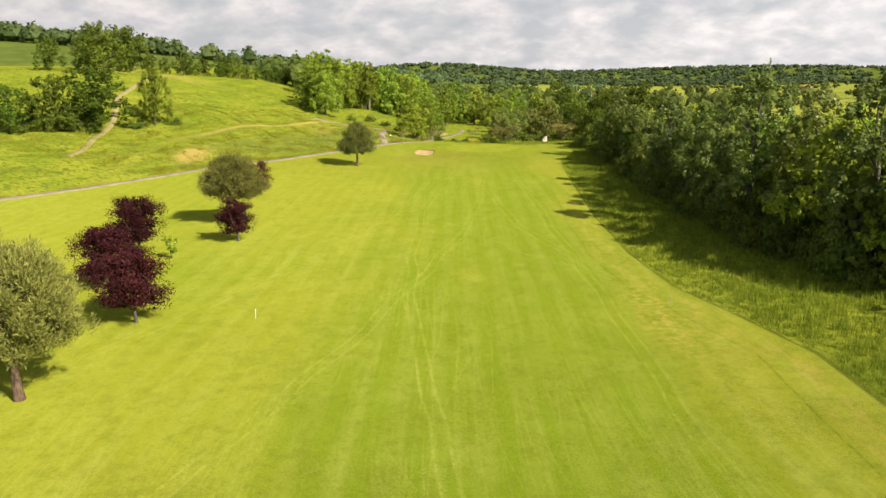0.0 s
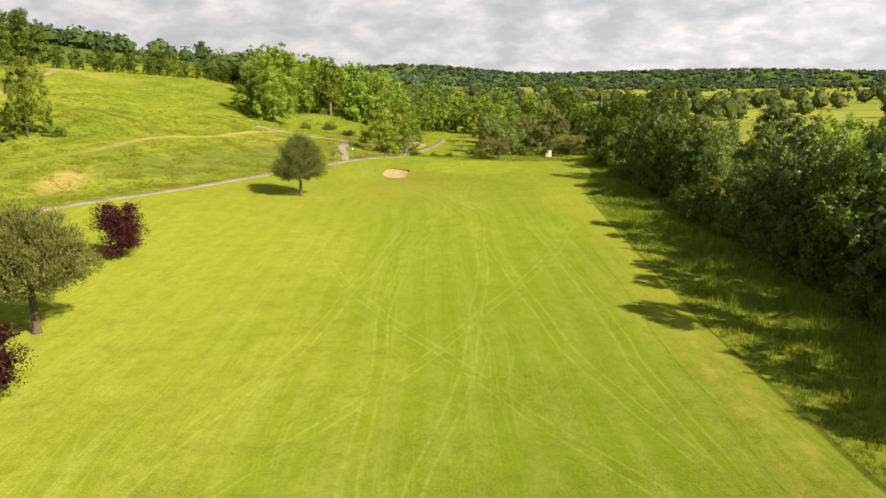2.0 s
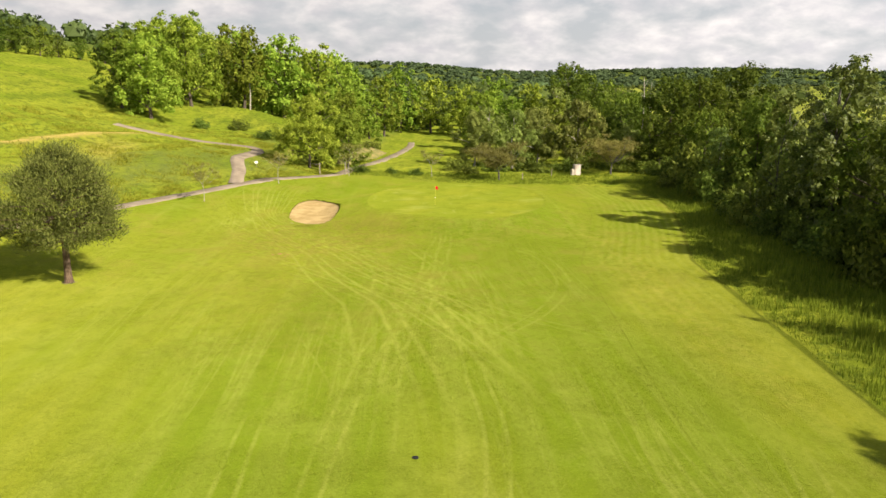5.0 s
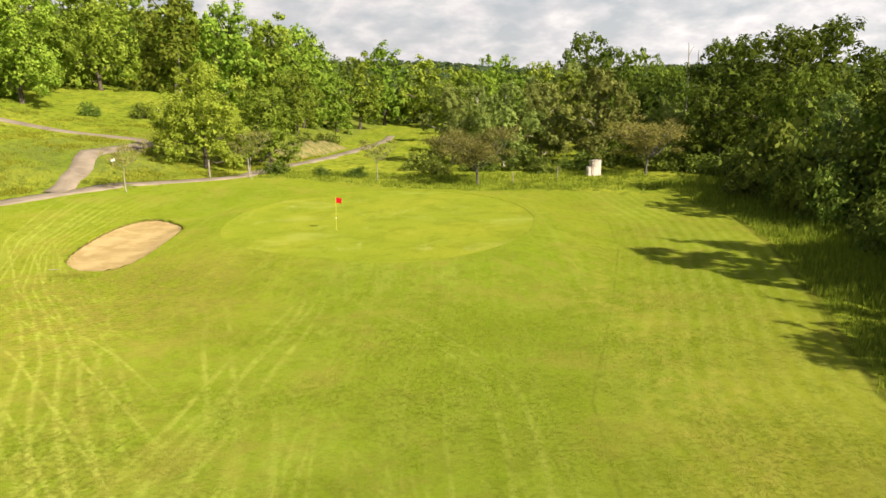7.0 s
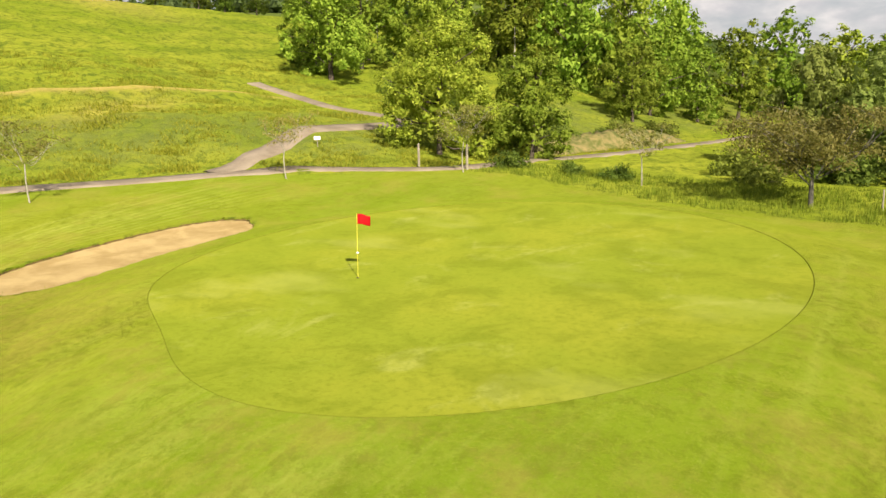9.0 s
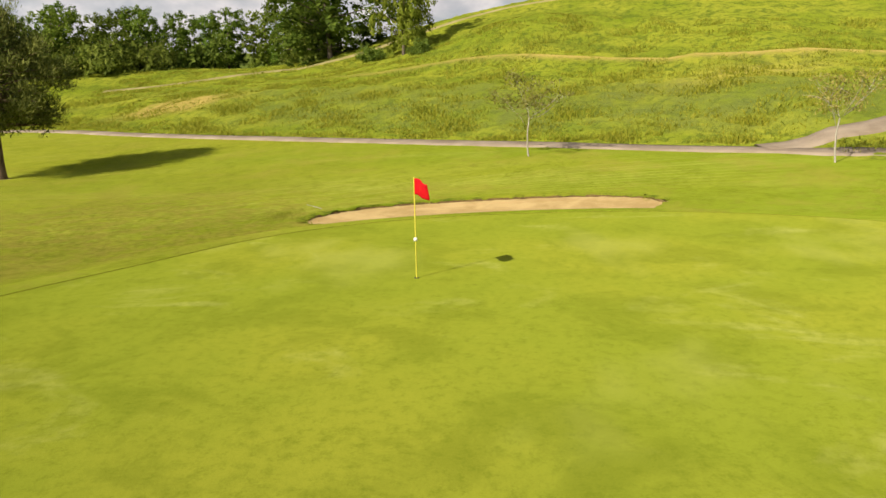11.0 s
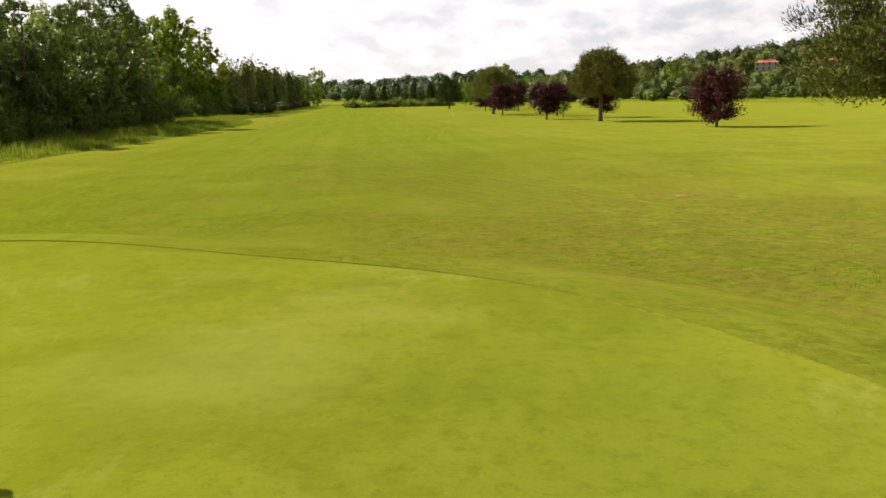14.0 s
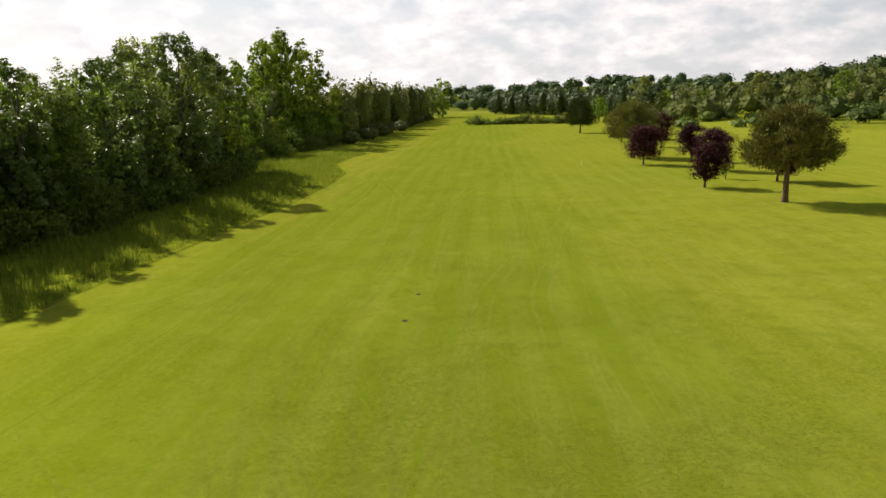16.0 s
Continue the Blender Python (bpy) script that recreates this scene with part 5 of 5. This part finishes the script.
far_wood("distant_woodland", scatter(300, lambda g: (-360 + g.gauss(0, 95), -330 + g.gauss(0, 105), g.uniform(9, 15), g.uniform(4, 6.5)), 1), 1.35, 140, FAR_DARK_LEAF, "wooded hillside of mixed green trees far off", 1)
far_wood("distant_woodland", scatter(230, lambda g: (-75 - g.random() * 210, -140 - g.random() * 150, g.uniform(7, 12), g.uniform(3.5, 6)), 2), 1.25, 140, FAR_LEAF, "belt of mixed trees at the foot of the far hill", 2)
far_wood("distant_woodland", scatter(130, lambda g: (-120 - g.random() * 190, -30 - g.random() * 120, g.uniform(5, 10), g.uniform(3, 5)), 41), 1.2, 120, FAR_LEAF, "scattered trees before the far hill", 41)
far_wood("pine_plantation", [(-2 - 2.9 * k + (k % 3) - 6 * j, -346 + 6.2 * k - 11 * j + (k * 7 % 5), 13.5 + (k * 13 % 4), 4.0) for k in range(27) for j in range(2)], 1.1, 330, FAR_DARK_LEAF, "dark row of pines across the end of the fairway", 3)
far_wood("distant_woodland", scatter(64, lambda g: (g.uniform(37, 56), g.uniform(-290, -38), g.uniform(11, 21), g.uniform(3.2, 5.0)), 4), 0.95, 260, FAR_LEAF, "uneven tree belt running on down the fairway", 4)
far_wood("distant_woodland", scatter(16, lambda g: (g.uniform(38, 50), g.uniform(-240, -10), g.uniform(15, 21), g.uniform(2.6, 3.8)), 14), 0.85, 240, PALE_LEAF, "pale slender trees rising from the far belt", 14)
far_wood("bush_row", scatter(40, lambda g: (g.uniform(34, 39), g.uniform(-280, -20), g.uniform(2.5, 5), g.uniform(2.2, 3.4)), 15), 0.7, 120, FAR_LEAF, "bushes along the foot of the far belt", 15)
far_wood("distant_woodland", scatter(330, lambda g: (g.uniform(-380, 330), g.uniform(-950, -430), g.uniform(8, 13), g.uniform(6, 9)), 31), 2.1, 90, FAR_DARK_LEAF, "wooded rise beyond the end of the fairway", 31)
far_wood("distant_woodland", scatter(420, lambda g: (-345 + g.gauss(0, 125), 600 + min(260, max(-110, g.gauss(0, 100))), g.uniform(9, 14), g.uniform(5, 8)), 5), 2.6, 60, FAR_DARK_LEAF, "dark wooded hill beyond the meadow", 5)
far_wood("distant_woodland", scatter(330, lambda g: (-90 + g.random() * 150, 345 + g.random() * 330, g.uniform(8, 15), g.uniform(4, 6.5)), 6), 1.9, 75, FAR_LEAF, "broad woodland beyond the end of the hole", 6)
far_wood("field_hedges", scatter(420, lambda g: (88 + g.random() ** 0.7 * 1300, 330 + 130 * int(g.random() * 10) + g.uniform(-5, 5), g.uniform(4, 9), g.uniform(3, 6)), 7), 2.0, 55, FAR_LEAF, "hedges and tree rows between distant fields", 7)
far_wood("field_groves", scatter(150, lambda g: (150 + 90 * int(g.random() * 5) + g.gauss(0, 16), 400 + 110 * int(g.random() * 4) + g.gauss(0, 12), g.uniform(8, 13), g.uniform(4, 6)), 21), 1.9, 70, FAR_LEAF, "groves of trees standing in the distant fields", 21)
far_wood("field_hedges", scatter(160, lambda g: (-60 - g.random() * 330, -20 - 60 * int(g.random() * 3) - 60 + g.uniform(-8, 8), g.uniform(2, 5), g.uniform(2, 4)), 8), 1.2, 60, FAR_LEAF, "low scrub and hedges beyond the fairway", 8)
far_wood("distant_woodland", scatter(380, lambda g: (-420 + g.gauss(0, 260), 1450 + g.gauss(0, 200), g.uniform(10, 16), g.uniform(7, 11)), 9), 5.0, 44, HAZY_RIDGE_LEAF, "far wooded ridge", 9)
far_wood("distant_woodland", scatter(1000, lambda g: (g.uniform(-500, 900), g.uniform(1500, 2700), g.uniform(7, 11), g.uniform(8, 14)), 10), 7.0, 28, HAZY_RIDGE_LEAF, "far wooded ridge", 10)
far_wood("distant_woodland", scatter(760, lambda g: (g.uniform(500, 2900), g.uniform(1700, 2700), g.uniform(7, 10), g.uniform(9, 16)), 11), 8.0, 26, HAZY_RIDGE_LEAF, "far wooded ridge", 11)


# ---- grass that stands up ----
def blades(name, spots, height, width, material, label, per=5, seed=3, lean=0.35, spread=0.18):
    rng = np.random.RandomState(seed)
    P = np.repeat(np.array(spots, float), per, axis=0)
    n = len(P)
    P[:, :2] += rng.normal(size=(n, 2)) * spread
    z = land(P[:, 0], P[:, 1]) - 0.05
    h = height * (0.5 + 0.9 * rng.rand(n)) * P[:, 2]
    a = rng.rand(n) * 6.283
    tip = np.stack([P[:, 0] + np.cos(a) * h * lean * rng.rand(n), P[:, 1] + np.sin(a) * h * lean * rng.rand(n), z + h], 1)
    w = width * (0.6 + 0.8 * rng.rand(n))
    b = rng.rand(n) * 6.283
    off = np.stack([np.cos(b) * w, np.sin(b) * w, np.zeros(n)], 1)
    base = np.stack([P[:, 0], P[:, 1], z], 1)
    v = np.stack([base - off, base + off, tip], 1).reshape(-1, 3)
    ob = mesh_object(name, v.tolist(), np.arange(len(v)).reshape(-1, 3).tolist(), material)
    return tagged(ob, label, "grass", kind="stuff")


rng = random.Random(9)
rough = []
for _ in range(20000):
    y = rng.uniform(18, 226)
    lo = float(edge_x(y)) + 0.1
    x = lo + (44.0 - lo) * rng.random() ** 1.15
    if mown_mask(x, y) < 0.05:
        near = min(1.0, 0.45 + (x - lo) * 0.16)
        rough.append((x, y, near * (0.7 + 0.9 * float(noise.noise((x * 0.25, y * 0.25, 0)) + 0.5))))
for _ in range(3500):
    x = rng.uniform(-4, 36)
    y = rng.uniform(220, 234)
    if mown_mask(x, y) < 0:
        rough.append((x, y, 0.55))
blades("long_rough_grass", rough, 0.58, 0.03, BLADE, "tall uncut grass along the foot of the trees", 6)
meadow = []
while len(meadow) < 24000:
    y = rng.uniform(148, 258)
    x = float(path_x(y)) - 1.6 - rng.random() ** 1.3 * 52
    g = noise.noise((x * 0.22, y * 0.22, 3.0))
    if rng.random() < 0.55 + 0.7 * g and line_gap(x, y, SIDE_PATH) > 1.9 and abs(x - float(berm_x(y))) > 1.3:
        meadow.append((x, y, 0.6 + 0.9 * max(0, g + 0.3)))
blades("meadow_grass", meadow, 0.24, 0.045, HILL_BLADE, "rank meadow grass on the hillside above the path", 6, 4, 1.1, 0.30)


fringe = []
for _ in range(450):
    a = rng.uniform(0, 6.283)
    k = rng.uniform(0.96, 1.06)
    y = 200.7 + 7.3 * k * math.sin(a)
    fringe.append((-6.2 + 2.9 * k * math.cos(a) - 0.05 * (y - 200.7), y, rng.uniform(0.4, 1.0)))
for _ in range(420):
    fringe.append((-6.2 + rng.gauss(0, 0.7), 192.7 + rng.gauss(0, 0.35), rng.uniform(0.8, 1.7)))
blades("bunker_fringe_grass", fringe, 0.10, 0.010, BLADE, "ragged grass tufts hanging over the bunker edge", 6, 6, 0.6)


# ---- things by the green ----
def part(name, bm, material, parent, label=""):
    me = bpy.data.meshes.new(name)
    bm.to_mesh(me)
    bm.free()
    me.materials.append(material)
    ob = new(name, me)
    ob.parent = parent
    return tagged(ob, label)


def cylinder(r, z0, z1, sides=12, r2=None):
    bm = bmesh.new()
    bmesh.ops.create_cone(bm, cap_ends=True, segments=sides, radius1=r, radius2=r if r2 is None else r2, depth=z1 - z0)
    bmesh.ops.translate(bm, vec=(0, 0, (z0 + z1) / 2), verts=bm.verts)
    return bm


def block(sx, sy, sz, x=0, y=0, z=0, bevel=0.02):
    bm = bmesh.new()
    bmesh.ops.create_cube(bm, size=1)
    bmesh.ops.scale(bm, vec=(sx, sy, sz), verts=bm.verts)
    bmesh.ops.translate(bm, vec=(x, y, z + sz / 2), verts=bm.verts)
    if bevel:
        bmesh.ops.bevel(bm, geom=bm.edges[:], offset=bevel, segments=2, affect="EDGES")
    return bm


def build_flagstick():
    root = tagged(new("flagstick"), "yellow flagstick with a red flag and white ball marker", "flagstick")
    pole = part("pole", cylinder(0.011, -0.06, 2.12, 10), YELLOW_POLE, root)
    bm = bmesh.new()
    nx, nz = 12, 8
    grid = []
    for i in range(nx + 1):
        for k in range(nz + 1):
            u, w = i / nx, k / nz
            grid.append(bm.verts.new((u * 0.43, 0.05 * u * math.sin(u * 6.0 + w * 1.5) + 0.02 * u, 2.10 - w * 0.33 - 0.06 * u + 0.02 * math.sin(u * 5))))
    for i in range(nx):
        for k in range(nz):
            a = i * (nz + 1) + k
            bm.faces.new((grid[a], grid[a + nz + 1], grid[a + nz + 2], grid[a + 1]))
    for f in bm.faces:
        f.smooth = True
    flag = part("flag", bm, RED_CLOTH, root, "small rippling red flag")
    flag.rotation_euler = (0, 0, radians(40))
    solid = flag.modifiers.new("cloth", "SOLIDIFY")
    solid.thickness = 0.004
    bm = bmesh.new()
    bmesh.ops.create_icosphere(bm, subdivisions=3, radius=0.043)
    bmesh.ops.translate(bm, vec=(0, 0, 0.83), verts=bm.verts)
    for f in bm.faces:
        f.smooth = True
    part("ball_marker", bm, WHITE_PAINT, root, "white ball fixed on the pole")
    # no hole is cut: a near-black disc stands for its shaded inside
    bm = cylinder(0.056, 0.0, 0.006, 24)
    part("cup", bm, DARK_HOLE, root, "dark disc painted as the shaded inside of the hole cup")
    root.matrix_basis = pose(7.5, 199.0, lie(7.5, 199.0) + 0.012, 0, 1.7, 0)


build_flagstick()


def build_cabinet():
    root = tagged(new("utility_cabinet"), "pale plastered utility cabinet standing in long grass", "utility cabinet")
    body = part("body", block(1.15, 0.8, 1.75, 0.25, 0, 0, 0.03), BOX_PAINT, root)
    part("roof", block(1.25, 0.9, 0.09, 0.25, 0, 1.752, 0.02), BOX_PAINT, root)
    part("door", block(0.84, 0.04, 1.45, 0.28, -0.42, 0.15, 0.01), BOX_PAINT, root, "flush metal door")
    part("side_box", block(0.42, 0.6, 1.1, -0.56, 0, 0, 0.03), BOX_PAINT, root, "lower pale side box")
    part("side_door", block(0.30, 0.03, 0.8, -0.56, -0.315, 0.14, 0.01), BOX_PAINT, root)
    root.matrix_basis = pose(30.5, 230.9, lie(30.5, 230.9), 0, 0, 12) @ Matrix.Scale(0.9, 4)


build_cabinet()


def build_sign():
    root = tagged(new("path_sign"), "small white sign board on a short post beside the path", "sign")
    part("post", cylinder(0.03, -0.1, 0.75, 8), TIMBER, root)
    part("board", block(0.5, 0.03, 0.28, 0, -0.05, 0.5, 0.008), WHITE_PAINT, root, "white board")
    root.matrix_basis = pose(-17.6, 225.8, lie(-17.6, 225.8), -12, 0, 40)


build_sign()


def build_post(name, x, y, h, r, lean, label, material=TIMBER):
    root = tagged(new(name), label, "post")
    part("shaft", cylinder(r, -0.2, h, 10, r * 0.9), material, root)
    part("cap", cylinder(r * 0.95, h, h + 0.05, 10, r * 0.4), material, root)
    root.matrix_basis = pose(x, y, lie(x, y), lean, lean * 0.5, 0)


build_post("fence_post", -8.6, 226.8, 1.7, 0.09, 1, "pale weathered wooden post beside the path")
build_post("fence_post", -4.9, 227.6, 1.8, 0.10, 0, "pale weathered wooden post under the trees")
build_post("distance_stake", -14.7, 56.1, 0.9, 0.02, 2, "white distance stake in the mown rough", WHITE_PAINT)
build_post("distance_stake", 21.0, 57.7, 0.9, 0.02, 4, "thin grey stake beside a dry patch of turf", TIMBER)
build_post("fence_post", 26.5, 229.5, 1.2, 0.05, 2, "thin grey post in the long grass")
build_post("fence_post", 21.5, 226.0, 1.1, 0.05, -2, "thin grey post in the long grass")


def build_rake():
    root = tagged(new("bunker_rake"), "thin wooden bunker rake propped on the bunker lip", "rake")
    bm = cylinder(0.012, 0, 1.25, 8)
    bmesh.ops.rotate(bm, cent=(0, 0, 0), matrix=Matrix.Rotation(radians(77), 3, "Y"), verts=bm.verts)
    part("handle", bm, PALE_BARK, root)
    head = part("head", block(0.05, 0.48, 0.035, 0, 0, -0.02, 0.006), TIMBER, root)
    for k in range(9):
        tooth = part("tooth", block(0.012, 0.012, 0.07, 0, -0.2 + 0.05 * k, -0.085, 0), TIMBER, head)
    root.matrix_basis = pose(-7.5, 194.5, lie(-7.5, 194.5) - 0.10, 0, 0, 258)


build_rake()


# ---- dead trunks on the hillside ----
def snag(x, y, h, r, lean, label):
    verts, faces = [], []
    g = random.Random(int(x * 7 + y))
    tube(verts, faces, bent((0, 0, -0.3), (lean, 0, h), g, 0.03, 6), [r, r * 0.9, r * 0.8, r * 0.7, r * 0.6, r * 0.5, r * 0.3], 8)
    tube(verts, faces, bent((lean * 0.85, 0, h * 0.86), (lean + 0.9, 0.2, h * 0.97), g, 0.1, 3), [r * 0.4, r * 0.3, r * 0.2, 0.01], 5, True)
    tube(verts, faces, bent((lean * 0.7, 0, h * 0.72), (lean - 0.6, -0.3, h * 0.84), g, 0.1, 3), [r * 0.3, r * 0.25, r * 0.15, 0.01], 5, True)
    ob = mesh_object("dead_tree", verts, faces, PALE_BARK, None, True)
    ob.matrix_basis = pose(x, y, lie(x, y))
    tagged(ob, label, "dead tree")


snag(-53, 283, 7.0, 0.15, -1.0, "bare pale dead trunk leaning on the hillside")
snag(-31, 287.5, 7.5, 0.20, 0.2, "pale bare birch trunk among green trees")
snag(50, 262, 15, 0.16, 0.4, "bare grey dead treetop above the wood")
snag(53, 264, 14, 0.14, -0.4, "bare grey dead treetop above the wood")


# ---- houses on the far hill ----
def house(x, y, w, d, h, turn, label, storeys=2):
    root = tagged(new("house"), label, "house")
    part("wall", block(w, d, h, 0, 0, -1, 0), WALL_PLASTER, root)
    bm = bmesh.new()
    a, b, t = w / 2 + 0.5, d / 2 + 0.5, h - 1
    v = [bm.verts.new(p) for p in ((-a, -b, t), (a, -b, t), (a, b, t), (-a, b, t), (-a + b * 0.8, 0, t + b * 0.45), (a - b * 0.8, 0, t + b * 0.45))]
    for f in ((0, 1, 5, 4), (1, 2, 5), (2, 3, 4, 5), (3, 0, 4), (3, 2, 1, 0)):
        bm.faces.new([v[k] for k in f])
    part("roof", bm, ROOF_TILE, root, "low terracotta tiled roof")
    n = max(2, int(w / 3))
    for s in range(storeys):
        for k in range(n):
            px = -w / 2 + (k + 0.5) * w / n
            win = part("window", block(1.0, 0.12, 1.4, px, d / 2, 0.3 + s * 2.8, 0), DARK_GLASS, root)
            part("sill", block(1.2, 0.25, 0.08, px, d / 2 + 0.05, 0.2 + s * 2.8, 0), WALL_PLASTER, win)
    root.matrix_basis = pose(x, y, lie(x, y) , 0, 0, turn)
    return root


HOUSES = "houses among trees on the far hill"
tagged(house(-240, -224, 13, 9, 5.4, -30, "pale two-storey house with a terracotta roof on the far hill"), group=HOUSES)
tagged(house(-258, -196, 14, 8, 4.5, -40, "long low house with a red tiled roof on the far hill", 1), group=HOUSES)
house(520, 1120, 16, 9, 3.6, 20, "distant farm building with a red tiled roof", 1)


# ---- bare earth bank cut beside the path ----
def build_bank():
    g = np.random.RandomState(12)
    n, m = 46, 9
    verts, faces = [], []
    for i in range(n + 1):
        y = 245 + 27 * i / n
        x0 = float(path_x(y)) - 1.9
        for k in range(m + 1):
            f = k / m
            x = x0 - 3.4 * f
            rise = 1.5 * math.sin(min(1.0, f * 1.25) * math.pi / 2) * math.sin(math.pi * i / n) ** 0.5
            z = lie(x, y) + (rise * (0.85 + 0.3 * g.rand()) if 0 < k < m and 0 < i < n else 0.0) - (0.25 if k in (0, m) or i in (0, n) else 0)
            verts.append((x + 0.25 * (g.rand() - 0.5), y + 0.25 * (g.rand() - 0.5), z))
    for i in range(n):
        for k in range(m):
            a = i * (m + 1) + k
            faces.append((a, a + m + 1, a + m + 2, a + 1))
    tagged(mesh_object("earth_bank", verts, faces, EARTH, None, True), "bare yellow earth bank cut beside the path", "bank", kind="structure")


build_bank()


# ---- small marks in the turf ----
def ground_patch(name, x, y, rx, ry, material, label, category, seed):
    g = random.Random(seed)
    n = 22
    verts, faces = [(x, y, lie(x, y) + 0.022)], []
    for ring, lift in ((0.55, 0.020), (1.0, 0.004)):
        for k in range(n):
            a = 6.283 * k / n
            q = ring * (0.75 + 0.45 * g.random())
            px, py = x + rx * q * math.cos(a), y + ry * q * math.sin(a)
            verts.append((px, py, lie(px, py) + lift + 0.012 * g.random()))
    for k in range(n):
        a, b = 1 + k, 1 + (k + 1) % n
        faces += [(0, a, b), (a, a + n, b + n, b)]
    tagged(mesh_object(name, verts, faces, material, None, True), label, category, kind="structure")


RED_EARTH = plain_material("reddish bare earth", (0.22, 0.11, 0.035), (0.40, 0.22, 0.07), 3.0, 0.95, 0.6, 0.03)
ground_patch("divot_patch", 0.9, 61.6, 0.16, 0.22, RED_EARTH, "small reddish bare patch in the fairway", "divot", 1)
g = random.Random(31)
for k in range(9):
    ground_patch("bare_patch", -6.8 + g.gauss(0, 0.45), 180.2 + g.gauss(0, 0.3), g.uniform(0.08, 0.2), g.uniform(0.06, 0.15), RED_EARTH, "small scraped patch of reddish earth in the turf", "bare patch", 40 + k)
ground_patch("bare_patch", -20.98, 171.8, 0.55, 0.55, EARTH, "worn bare ring of earth round the pine trunk", "bare patch", 4)


def build_cover(x, y):
    root = tagged(new("irrigation_cover"), "dark round irrigation cover sunk in the fairway", "irrigation cover")
    part("ring", cylinder(0.14, -0.05, 0.012, 20), DARK_HOLE, root)
    part("lid", cylinder(0.11, 0.0, 0.020, 20), DARK_HOLE, root, "black plastic lid")
    root.matrix_basis = pose(x, y, lie(x, y))


build_cover(4.6, 138.6)
build_cover(4.8, 143.8)
